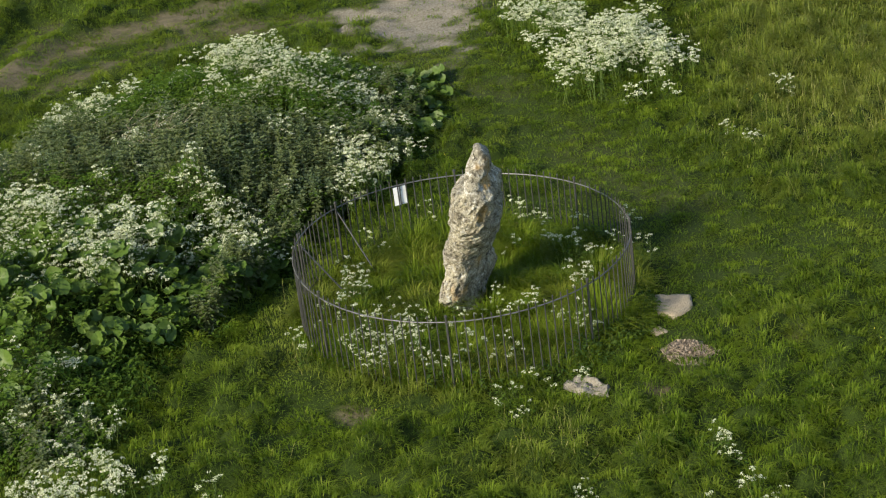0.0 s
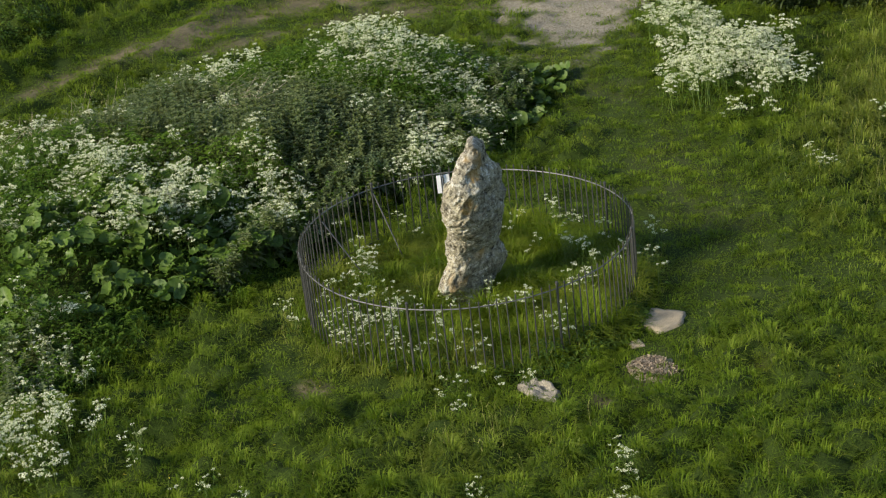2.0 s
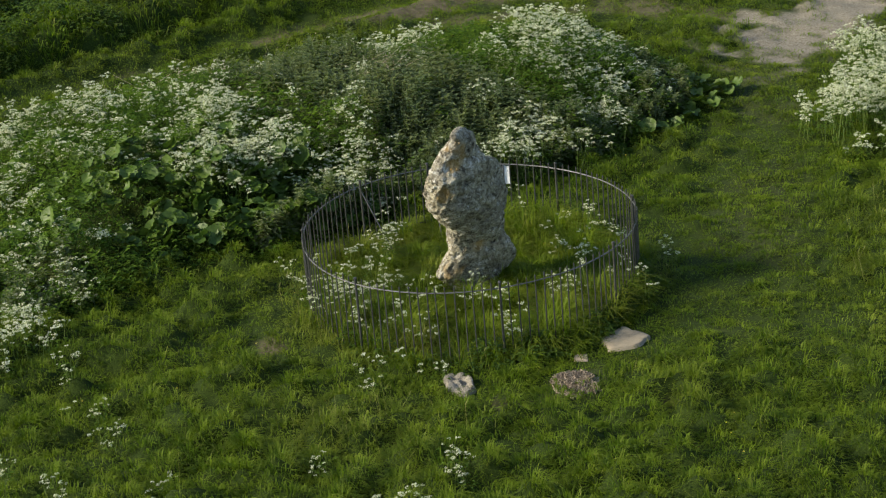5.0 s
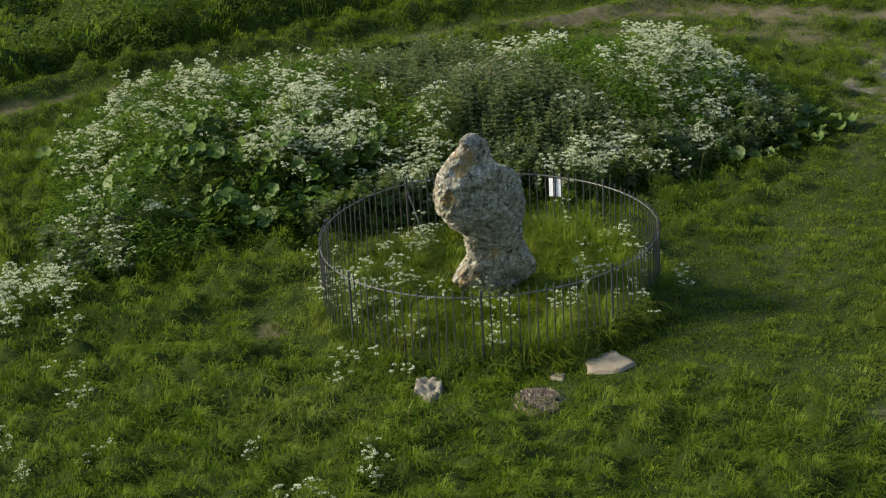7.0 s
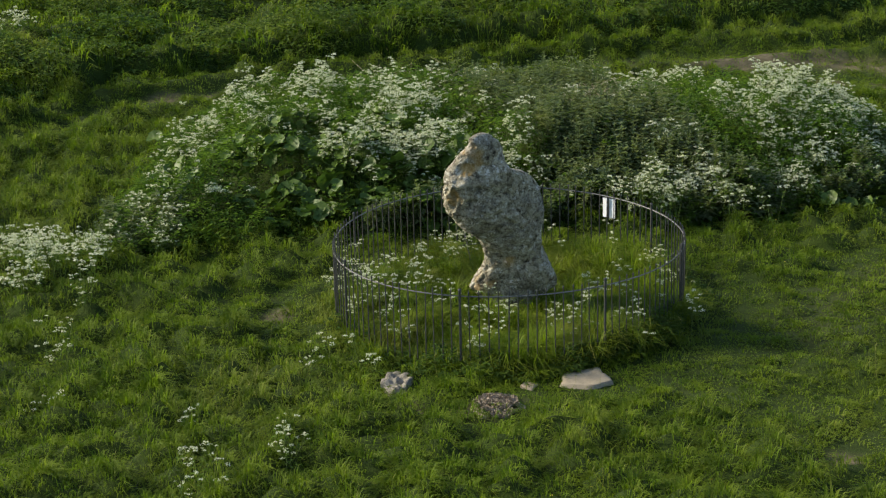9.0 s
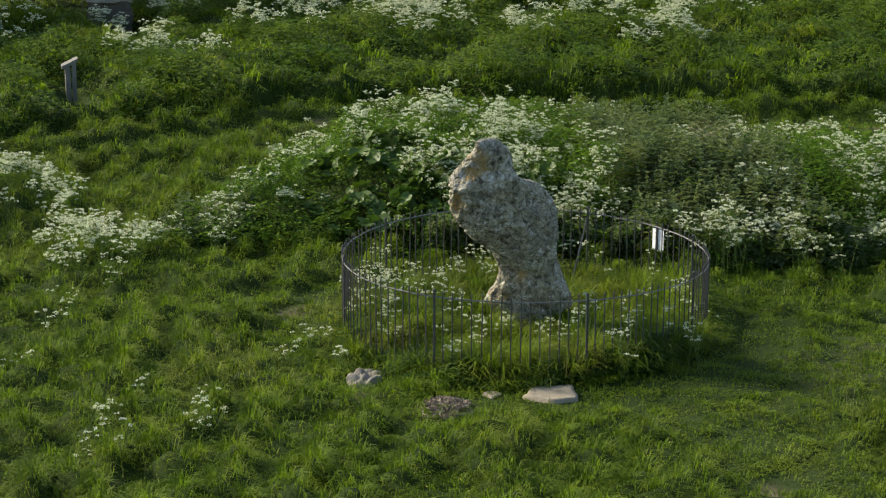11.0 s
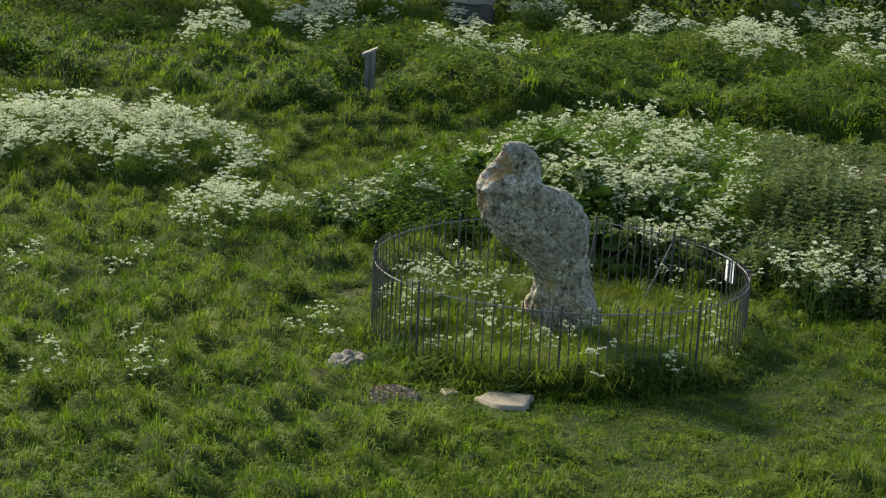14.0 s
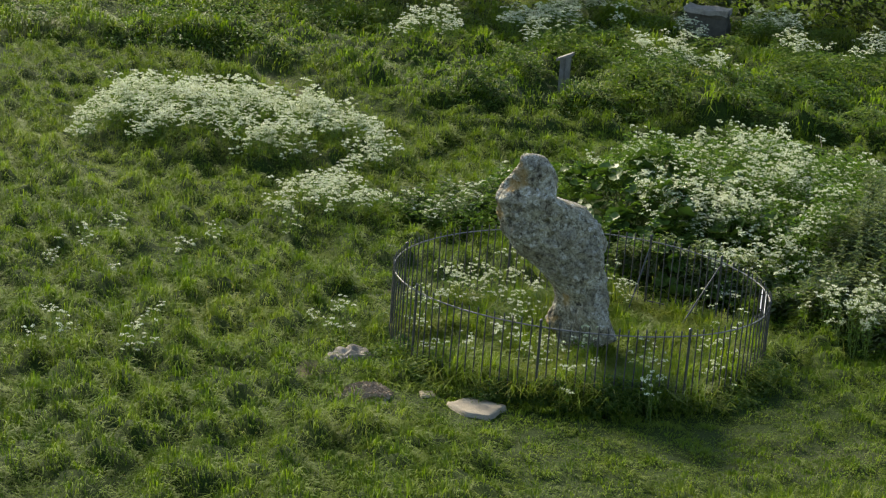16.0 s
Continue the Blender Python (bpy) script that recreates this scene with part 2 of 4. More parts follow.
WEST_LOOP = [(-2.45, 1.2), (-2.5, -0.4), (-2.1, -1.8), (-1.3, -2.6), (-0.3, -2.9)]
SOUTH_PATH = [(-0.8, -6.0), (-1.3, -6.4), (-3.5, -8.1), (-5.4, -9.8), (-7.5, -11.2)]
GRAVEL = [(-3.2, 12.0), (-2.4, 10.3), (-1.1, 9.8), (-0.65, 10.2), (-0.9, 12.9), (-0.6, 18.0), (-3.6, 18.0), (-3.0, 13.4)]
RING_X, RING_Y = -0.02, 0.065
SPOTS = [(-1.25, -2.65, 0.26), (4.2, -1.5, 0.20), (2.56, -2.56, 0.18), (2.85, -1.68, 0.42), (6.0, 0.9, 0.18)]


def ring_radius(a):
    return 2.28 - 0.049 * np.cos(2 * a) - 0.050 * np.sin(2 * a)


def ring_rail(a):
    return 0.952 - 0.038 * np.sin(a) + 0.022 * np.cos(2 * a)


def land(x, y):
    """Height of the soil."""
    x, y = np.asarray(x, float), np.asarray(y, float)
    near = 1 - smooth(40, 80, np.hypot(x, y))
    near2 = smooth(21, 16, np.maximum(np.abs(x + 4.5) * 1.2, np.abs(y - 2)))
    h = 0.16 * near * (value_noise(x / 5, y / 5, 1) - 0.5) + near2 * (0.07 * (value_noise(x / 0.9, y / 0.9, 2) - 0.5) + 0.04 * (value_noise(x / 0.42, y / 0.42, 3) - 0.5))
    h *= 0.35 + 0.65 * smooth(2.5, 6.5, np.hypot(x - 1, y)) 
    d, _, _, own = cells(x, y, 0.40, 61)
    h += 0.28 * near2 * (1 - smooth(0.05, 0.75, d)) * own * (1 - trodden(x, y)) * (1 - bare(x, y)) * smooth(0.45, 1.0, along(x, y, [(2.7, -0.3), (2.85, -1.7)])) * smooth(0.4, 0.9, np.hypot(x - 1.6, y + 2.35)) * smooth(-0.1, 0.5, np.hypot(x - RING_X, y - RING_Y) - 2.3)
    h += 0.32 * smooth(-0.3, 2.0, inside(x, y, BED)) + 0.26 * smooth(-0.7, 0.5, inside(x, y, PATCH_FAR)) + 0.12 * smooth(-0.6, 0.6, inside(x, y, PATCH_SOUTH))
    bank = smooth(0.0, 0.55, inside(x, y, BANK_EDGE) + 0.5 * (value_noise(x / 0.9, y / 0.9, 6) - 0.5))
    d, _, _, own = cells(x, y, 1.3, 71)
    d2, _, _, own2 = cells(x, y, 0.62, 73)
    calm = smooth(0.35, 0.9, np.hypot((x + 14.9) * 0.4, y + 4.4)) * smooth(0.5, 1.1, np.hypot((x + 21.6) * 0.42, y + 3.0))
    rise = 0.10 + 0.16 * smooth(-7, -5, y) + 0.22 * (value_noise(x / 2.6, y / 2.6, 5) - 0.5)
    h += bank * (rise * (0.25 + 0.75 * calm) + calm * (0.36 * (1 - smooth(0.0, 0.85, d)) * (0.25 + 0.75 * own) + 0.16 * (1 - smooth(0.0, 0.8, d2)) * own2))
    way = along(x, y, TRACK) + 0.5 * (value_noise(x / 1.9, y / 1.9, 9) - 0.5)
    h += 0.15 * np.exp(-((way - 0.85) / 0.26) ** 2) - 0.08 * (1 - smooth(0.1, 0.7, way))
    h += 3.0 * smooth(60, 400, np.hypot(x, y)) * (value_noise(x / 90, y / 90, 8) - 0.5)
    return h * (0.4 + 0.6 * near)


def trodden(x, y):
    w = value_noise(x / 1.2, y / 1.2, 11)
    k = 0.80 * (1 - smooth(0.3, 1.5, along(x, y, FOOTPATH) + 0.6 * (w - 0.5)))
    k = np.maximum(k, 0.75 * (1 - smooth(0.1, 0.55, along(x, y, WEST_LOOP) + 0.4 * (w - 0.5))))
    k = np.maximum(k, 0.85 * (1 - smooth(0.25, 0.8, along(x, y, EAST_LOOP) + 0.4 * (w - 0.5))))
    k = np.maximum(k, 0.6 * (1 - smooth(0.1, 0.5, along(x, y, SOUTH_PATH) + 0.4 * (w - 0.5))))
    k = np.maximum(k, 0.8 * (1 - smooth(0.3, 1.4, along(x, y, SOIL_TRACK) + 0.6 * (w - 0.5))))
    k = np.maximum(k, 0.7 * (1 - smooth(0.3, 1.2, along(x, y, SIDE_TRACK) + 0.6 * (w - 0.5))))
    k = np.maximum(k, 0.85 * (1 - smooth(0.3, 1.1, along(x, y, TRACK) + 0.6 * (w - 0.5))))
    return k


def bare(x, y):
    w = value_noise(x / 0.35, y / 0.35, 12)
    w2 = value_noise(x / 1.6, y / 1.6, 13)
    k = 0 * x
    for sx, sy, r in SPOTS:
        k = np.maximum(k, 0.8 - 0.8 * smooth(0.4 * r, 1.2 * r, np.hypot(x - sx, y - sy) + 0.9 * r * (w - 0.5)))
    k = np.maximum(k, 0.75 * smooth(0.25, 0.7, w2) * (1 - smooth(0.05, 0.40, along(x, y, TRACK) + 0.4 * (w - 0.5))))
    k = np.maximum(k, 0.85 * (1 - smooth(0.1, 0.75, along(x, y, SOIL_TRACK) + 0.9 * (w2 - 0.5) + 0.5 * (w - 0.5))))
    k = np.maximum(k, 0.6 * (1 - smooth(0.1, 0.6, along(x, y, SIDE_TRACK) + 0.9 * (w2 - 0.5) + 0.5 * (w - 0.5))))
    k = np.maximum(k, (0.02 + 0.10 * smooth(0.5, 0.8, w2)) * (1 - smooth(0.2, 1.1, along(x, y, FOOTPATH))))
    return k


def gravel(x, y):
    w = value_noise(x / 0.4, y / 0.4, 14)
    return smooth(-0.25, 0.45, inside(x, y, GRAVEL) + 1.5 * (w - 0.5) + 0.5 * (value_noise(x / 0.13, y / 0.13, 15) - 0.5))


# ---- mesh building ----
def mesh_of(name, verts, tris, material, smooth_faces=False, **values):
    """One mesh from arrays of points and triangles, with a float a point for each of values."""
    me = bpy.data.meshes.new(name)
    verts, tris = np.asarray(verts, np.float32).reshape(-1, 3), np.asarray(tris, np.int32).reshape(-1, 3)
    me.vertices.add(len(verts))
    me.vertices.foreach_set("co", verts.ravel())
    me.loops.add(tris.size)
    me.loops.foreach_set("vertex_index", tris.ravel())
    me.polygons.add(len(tris))
    me.polygons.foreach_set("loop_start", np.arange(0, tris.size, 3, dtype=np.int32))
    me.polygons.foreach_set("loop_total", np.full(len(tris), 3, np.int32))
    if smooth_faces:
        me.polygons.foreach_set("use_smooth", np.ones(len(tris), bool))
    for key, v in values.items():
        me.attributes.new(key, "FLOAT", "POINT").data.foreach_set("value", np.asarray(v, np.float32).ravel())
    me.materials.append(material)
    me.update(calc_edges=True)
    me.validate()
    return me


def part(name, bm, material, parent, label=""):
    """Links a bmesh, or a mesh, as one object under its thing."""
    if isinstance(bm, bmesh.types.BMesh):
        me = bpy.data.meshes.new(name)
        bm.to_mesh(me)
        bm.free()
        me.materials.append(material)
    else:
        me = bm
    ob = new(name, me)
    ob.parent = parent
    return tagged(ob, label)


RNG = np.random.default_rng(7)


def rnd(n, lo=0.0, hi=1.0):
    return RNG.uniform(lo, hi, n)


def blades(x, y, z, height, width, azimuth, lean, dry=0.0):
    """Arching grass blades: a quad and a tip each."""
    n = len(x)
    c, s = np.cos(azimuth), np.sin(azimuth)
    side = np.stack([-s, c, 0 * c], 1) * (width / 2)[:, None]
    root = np.stack([x, y, z - 0.02], 1)
    mid = root + np.stack([c * lean * height * 0.35, s * lean * height * 0.35, 0.62 * height], 1)
    tip = root + np.stack([c * lean * height, s * lean * height, height * (1.0 - 0.45 * lean)], 1)
    v = np.stack([root - side, root + side, mid + 0.8 * side, mid - 0.8 * side, tip], 1)
    f = np.array([[0, 1, 2], [0, 2, 3], [3, 2, 4]])
    return v.reshape(-1, 3), (f[None] + 5 * np.arange(n)[:, None, None]).reshape(-1, 3), np.repeat(np.broadcast_to(dry, n), 5) + np.tile((0, 0, 0.05, 0.05, 0.25), n)


def spindles(x, y, z, height, width, azimuth, lean, dry=0.0):
    """Short bent blades, widest at the bend: two triangles each."""
    n = len(x)
    c, s = np.cos(azimuth), np.sin(azimuth)
    side = np.stack([-s, c, 0 * c], 1) * (width / 2)[:, None]
    root = np.stack([x, y, z - 0.02], 1)
    mid = root + np.stack([c * lean * height * 0.4, s * lean * height * 0.4, 0.66 * height], 1)
    tip = root + np.stack([c * lean * height * 1.1, s * lean * height * 1.1, height * (1.0 - 0.5 * lean)], 1)
    v = np.stack([root, mid + side, mid - side, tip], 1)
    f = np.array([[0, 1, 2], [2, 1, 3]])
    return v.reshape(-1, 3), (f[None] + 4 * np.arange(n)[:, None, None]).reshape(-1, 3), np.repeat(np.broadcast_to(dry, n), 4) + np.tile((0, 0.03, 0.03, 0.22), n)


def threads(a, b, width):
    """Thin flat stalks of two triangles, for stands too dense to tell them apart."""
    n = len(a)
    t = rnd(n, 0, math.tau)
    side = np.stack([np.cos(t), np.sin(t), 0 * t], 1) * width / 2
    v = np.stack([a - side, a + side, b + 0.6 * side, b - 0.6 * side], 1)
    f = np.array([[0, 1, 2], [0, 2, 3]])
    return v.reshape(-1, 3), (f[None] + 4 * np.arange(n)[:, None, None]).reshape(-1, 3), np.zeros(4 * n)


def leaves(p, way, length, width, fold=0.25, droop=0.0, dry=0.0):
    """Pointed leaves folded along the midrib; way: unit directions of the midrib."""
    n = len(p)
    up = np.array([0, 0, 1.0])
    side = np.cross(way, up)
    side /= np.linalg.norm(side, axis=1)[:, None] + 1e-6
    face = np.cross(side, way)
    length, width = np.broadcast_to(length, n)[:, None], np.broadcast_to(width, n)[:, None]
    mid = p + way * length * 0.45
    tip = p + way * length - up * length * droop
    v = np.stack([p, mid - side * width / 2 + face * width * fold, tip, mid + side * width / 2 + face * width * fold], 1)
    f = np.array([[0, 1, 2], [0, 2, 3]])
    return v.reshape(-1, 3), (f[None] + 4 * np.arange(n)[:, None, None]).reshape(-1, 3), np.repeat(np.broadcast_to(dry, n), 4)


def stalks(a, b, r):
    """Three-sided stalks from a to b."""
    n = len(a)
    t = np.arange(3) * math.tau / 3
    ring = np.stack([np.cos(t), np.sin(t), 0 * t], 1)[None] * np.broadcast_to(r, n)[:, None, None]
    v = np.concatenate([a[:, None] + ring, b[:, None] + 0.6 * ring], 1)
    f = np.array([[0, 1, 4], [0, 4, 3], [1, 2, 5], [1, 5, 4], [2, 0, 3], [2, 3, 5]])
    return v.reshape(-1, 3), (f[None] + 6 * np.arange(n)[:, None, None]).reshape(-1, 3), np.zeros(6 * n)


def umbels(p, size, florets=14):
    """Cream flower heads: a full dome of tiny florets turned all ways."""
    n = len(p)
    a, k = rnd((n, florets), 0, math.tau), np.sqrt(rnd((n, florets)))
    s = size[:, None]
    c = p[:, None] + np.stack([k * s * np.cos(a), k * s * np.sin(a), 0.45 * s * np.sqrt(1.001 - k * k) - 0.25 * s * rnd((n, florets))], 2)
    u, w = RNG.normal(size=(2, n, florets, 3))
    u, w = (q / np.linalg.norm(q, axis=2)[:, :, None] * (rnd((n, florets), 0.30, 0.55) * s)[:, :, None] for q in (u, w))
    v = np.stack([c + u, c - 0.5 * u + 0.8 * w, c - 0.5 * u - 0.8 * w], 2).reshape(-1, 3)
    return v, np.arange(len(v)).reshape(-1, 3), np.zeros(len(v))


def joined(*sets):
    v, f, d, k = [], [], [], 0
    for a, b, c in sets:
        v.append(a), f.append(b + k), d.append(c)
        k += len(a)
    return np.concatenate(v), np.concatenate(f), np.concatenate(d)


def stuff(name, geometry, material, label, category):
    v, f, d = geometry
    return tagged(new(name, mesh_of(name, v, f, material, dry=d)), label, category, kind="stuff")


# ---- ground ----
def spread(fine_lo, fine_hi, step, far):
    mid = np.arange(fine_lo, fine_hi, step)
    grow = np.geomspace(step * 2, far, 26)
    return np.concatenate([fine_lo - grow[::-1], mid, fine_hi + grow])


def build_ground():
    gx, gy = spread(-18, 9, 0.14, 600), spread(-13, 17, 0.14, 600)
    X, Y = np.meshgrid(gx, gy, indexing="ij")
    Z = land(X, Y)
    n, m = X.shape
    i = (np.arange(n - 1)[:, None] * m + np.arange(m - 1)[None]).ravel()
    tris = np.concatenate([np.stack([i, i + m, i + m + 1], 1), np.stack([i, i + m + 1, i + 1], 1)])
    me = mesh_of("ground", np.stack([X, Y, Z], -1), tris, SOIL, True, bare=bare(X, Y), gravel=gravel(X, Y))
    tagged(new("ground", me), "rough green meadow soil with bare brown patches", "ground", kind="structure")


build_ground()


# ---- standing stone: height, middle x and y, half length, half thickness, turn ----
STONE = [(-0.15, -0.121, 0.047, 0.449, 0.230, 69), (0.15, -0.074, 0.080, 0.391, 0.217, 59), (0.30, -0.032, 0.097, 0.580, 0.200, 64), (0.45, 0.038, 0.114, 0.540, 0.200, 58),
         (0.60, 0.073, 0.121, 0.463, 0.200, 55), (0.75, 0.045, 0.115, 0.398, 0.240, 59), (0.90, 0.090, 0.050, 0.400, 0.290, 66), (1.05, 0.145, -0.020, 0.415, 0.325, 77),
         (1.25, 0.225, -0.155, 0.550, 0.300, 85), (1.50, 0.256, -0.285, 0.670, 0.340, 89), (1.75, 0.293, -0.358, 0.662, 0.323, 88), (1.95, 0.350, -0.447, 0.580, 0.312, 88),
         (2.07, 0.439, -0.617, 0.425, 0.150, 68), (2.15, 0.392, -0.590, 0.365, 0.155, 76), (2.28, 0.398, -0.550, 0.300, 0.162, 86), (2.43, 0.446, -0.523, 0.215, 0.109, 93),
         (2.57, 0.422, -0.593, 0.141, 0.050, 103)]


def build_stone():
    rows, cols = 200, 160
    key = np.array(STONE)
    z = np.linspace(key[0, 0], key[-1, 0], rows)
    cx, cy, ra, rb, turn = (np.interp(z, key[:, 0], key[:, k]) for k in range(1, 6))
    box = np.ones(5) / 5
    ra, rb, cx, cy = (np.convolve(np.pad(v, 2, "edge"), box, "valid") for v in (ra, rb, cx, cy))
    shut = np.sqrt(np.clip(1 - np.clip((z - 2.51) / (key[-1, 0] - 2.51), 0, 1) ** 2, 0, 1))
    ra, rb = ra * shut, rb * shut
    a = np.arange(cols) * math.tau / cols
    ca, sa = np.cos(a), np.sin(a)
    ex = np.sign(ca) * np.abs(ca) ** 0.85
    ey = np.sign(sa) * np.abs(sa) ** 0.85
    t = np.radians(turn)[:, None]
    u, w = ra[:, None] * ex, rb[:, None] * ey
    P = np.stack([cx[:, None] + u * np.cos(t) - w * np.sin(t), cy[:, None] + u * np.sin(t) + w * np.cos(t), z[:, None] + 0 * u], -1)
    out = np.stack([ex * np.cos(t) * rb.mean() - ey * np.sin(t) * ra.mean(), ex * np.sin(t) * rb.mean() + ey * np.cos(t) * ra.mean(), 0 * u], -1)
    out /= np.linalg.norm(out, axis=-1, keepdims=True)
    flat = P.reshape(-1, 3)
    d = np.array([0.035 * (0.36 - noise.voronoi(q * 2.7)[0][0]) + 0.04 * (0.30 - noise.voronoi(q * 6.3)[0][0]) + 0.022 * noise.noise(q * 2.6) + 0.03 * (abs(noise.noise(q * 4.6 + Vector((3, 0, 0)))) - 0.25)
                  + 0.034 * (0.3 - abs(noise.noise(q * 9.0))) + 0.018 * noise.noise(q * 21.0) + 0.011 * noise.noise(q * 44.0)
                  - 0.13 * max(0.0, noise.noise(q * 7.5 + Vector((0, 9, 0))) - 0.30) - 0.12 * max(0.0, noise.noise(q * 15 + Vector((0, 0, 5))) - 0.30) for q in map(Vector, flat)]).reshape(rows, cols)
    P = P + out * (d * np.minimum(1, 3 * rb[:, None]))[..., None]
    P[..., 2] += 0.02 * np.sin(9 * P[..., 0]) * smooth(2.4, 2.55, z)[:, None]
    i = np.arange(rows - 1)[:, None] * cols
    j = np.arange(cols)[None]
    k = (np.arange(cols) + 1)[None] % cols
    tris = np.concatenate([np.stack([i + j, i + k, i + cols + k], -1).reshape(-1, 3), np.stack([i + j, i + cols + k, i + cols + j], -1).reshape(-1, 3)])
    top = rows * cols
    V = np.concatenate([P.reshape(-1, 3), [[cx[-1], cy[-1], z[-1] + 0.01]]])
    tris = np.concatenate([tris, np.stack([(rows - 1) * cols + j[0], (rows - 1) * cols + k[0], 0 * j[0] + top], 1)])
    blot = np.array([noise.noise(Vector(p) * 9.0) for p in V])
    lichen = 0.0 * blot
    for (lx, ly, lz), r in (((0.48, -0.68, 2.30), 0.17), ((0.50, -0.78, 2.14), 0.13), ((0.06, -0.40, 0.32), 0.24), ((0.42, -0.92, 1.78), 0.14), ((0.22, -0.05, 0.75), 0.12)):
        lichen = np.maximum(lichen, smooth(r, 0.3 * r, np.linalg.norm(V - (lx, ly, lz), axis=1) + 0.25 * r * blot * 3))
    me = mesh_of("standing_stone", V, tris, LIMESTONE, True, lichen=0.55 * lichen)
    tagged(new("standing_stone", me), "tall weathered limestone monolith, pitted, lichened and leaning", "standing stone")


build_stone()


# ---- flat stones beside the fence ----
def slab_mesh(name, outline, z0, z1, material, seed, rough=1.0, craggy=0.0):
    """A worn low stone: an outline, domed and roughened."""
    cx, cy = np.mean(outline, axis=0)
    rings, cols = 9, 48
    ang = np.arange(cols) * math.tau / cols
    r = np.full(cols, 9.0)
    for (ax, ay), (bx, by) in zip(outline, outline[1:] + outline[:1]):
        for j in range(cols):
            c, s = math.cos(ang[j]), math.sin(ang[j])
            det = c * (by - ay) - s * (bx - ax)
            if abs(det) > 1e-9:
                far = ((ax - cx) * (by - ay) - (ay - cy) * (bx - ax)) / det
                k = ((ax - cx) * s - (ay - cy) * c) / det
                if far > 0 and -1e-6 <= k <= 1 + 1e-6:
                    r[j] = min(r[j], far)
    V, T = [], []
    for i in range(rings):
        k = 1 - i / (rings - 1)
        for j in range(cols):
            q = Vector((cx + r[j] * k * math.cos(ang[j]), cy + r[j] * k * math.sin(ang[j]), seed))
            w = 1 + 0.08 * noise.noise(q * 4.5) + 0.07 * noise.noise(q * 13)
            top = z1 * (1 - 0.25 * k ** 8) + rough * z1 * (0.45 * noise.noise(q * 5) + 0.30 * noise.noise(q * 15))
            cell = noise.voronoi(q * 6.0)[0]
            w += craggy * 0.5 * (cell[0] - 0.35)
            top += craggy * z1 * (1.6 * (cell[1] - cell[0]) - 0.9) - craggy * 0.05 * math.exp(-((k - 0.35) / 0.2) ** 2) * (1 + math.cos(ang[j] - 1.0)) / 2
            V.append((cx + r[j] * k * w * math.cos(ang[j]), cy + r[j] * k * w * math.sin(ang[j]), top if i else z0))
    for i in range(rings - 1):
        for j in range(cols):
            a, b = i * cols + j, i * cols + (j + 1) % cols
            T += [(a, b, b + cols), (a, b + cols, a + cols)]
    return mesh_of(name, V, T, material)


def build_flat_stones():
    tagged(new("flat_stone", slab_mesh("flat_stone", [(2.36, -0.54), (2.44, -0.03), (2.94, -0.11), (2.97, -0.42), (2.70, -0.76)], -0.08, 0.055, PALE, 1, 0.3)),
           "pale flat stone slab sunk in the grass", "stone")
    tagged(new("flat_stone", slab_mesh("flat_stone", [(2.35, -1.02), (2.50, -0.90), (2.64, -1.06), (2.46, -1.15)], -0.08, 0.03, CHIP, 4, 0.6)),
           "small pale stone almost grown over by grass", "stone")
    tagged(new("rock", slab_mesh("rock", [(1.28, -2.30), (1.50, -2.05), (1.70, -2.21), (1.90, -2.40), (1.88, -2.58), (1.60, -2.56)], -0.1, 0.080, GREY_ROCK, 7, 0.9, 0.75)),
           "rough grey limestone rock with a hollowed top", "rock")
    heap = tagged(new("rubble_heap", slab_mesh("rubble_heap", [(2.46, -1.45), (2.70, -1.35), (3.02, -1.37), (3.15, -1.69), (3.06, -1.99), (2.66, -1.93)], -0.08, 0.022, CHIP, 9, 1.2, 0.9)),
                  "low brown heap of broken stone chips", "rubble")
    n = 2600
    a = rnd(n, 0, math.tau)
    r = np.sqrt(rnd(n)) * (0.22 + 0.20 * value_noise(a * 1.6, 0 * a, 38))
    x, y = 2.82 + r * np.cos(a), -1.66 + 0.85 * r * np.sin(a)
    p = np.stack([x, y, 0.065 - 0.3 * r * r + rnd(n, 0, 0.02)], 1)
    s = rnd(n, 0.006, 0.019)
    corner = np.array([[1, 0, -.5], [-.5, .9, -.5], [-.5, -.9, -.5], [0, 0, .7]])
    q = RNG.normal(size=(n, 3, 3))
    v = p[:, None] + np.einsum("nij,kj->nki", q, corner) * s[:, None, None] * 0.6
    f = np.array([[0, 1, 2], [0, 1, 3], [1, 2, 3], [2, 0, 3]])
    me = mesh_of("rubble", v, (f[None] + 4 * np.arange(n)[:, None, None]), CHIP)
    part("rubble", me, CHIP, heap, "loose pale and brown stone chips")["kind"] = "stuff"


build_flat_stones()


# ---- ring fence ----
POSTS = [-90.0, -43.0, 3.0, 49.5, 96.5, 143.0, 171.0, 220.5]


def on_ring(a, z=0.0, off=0.0):
    r = float(ring_radius(a)) + off
    return Vector((RING_X + r * math.cos(a), RING_Y + r * math.sin(a), z))


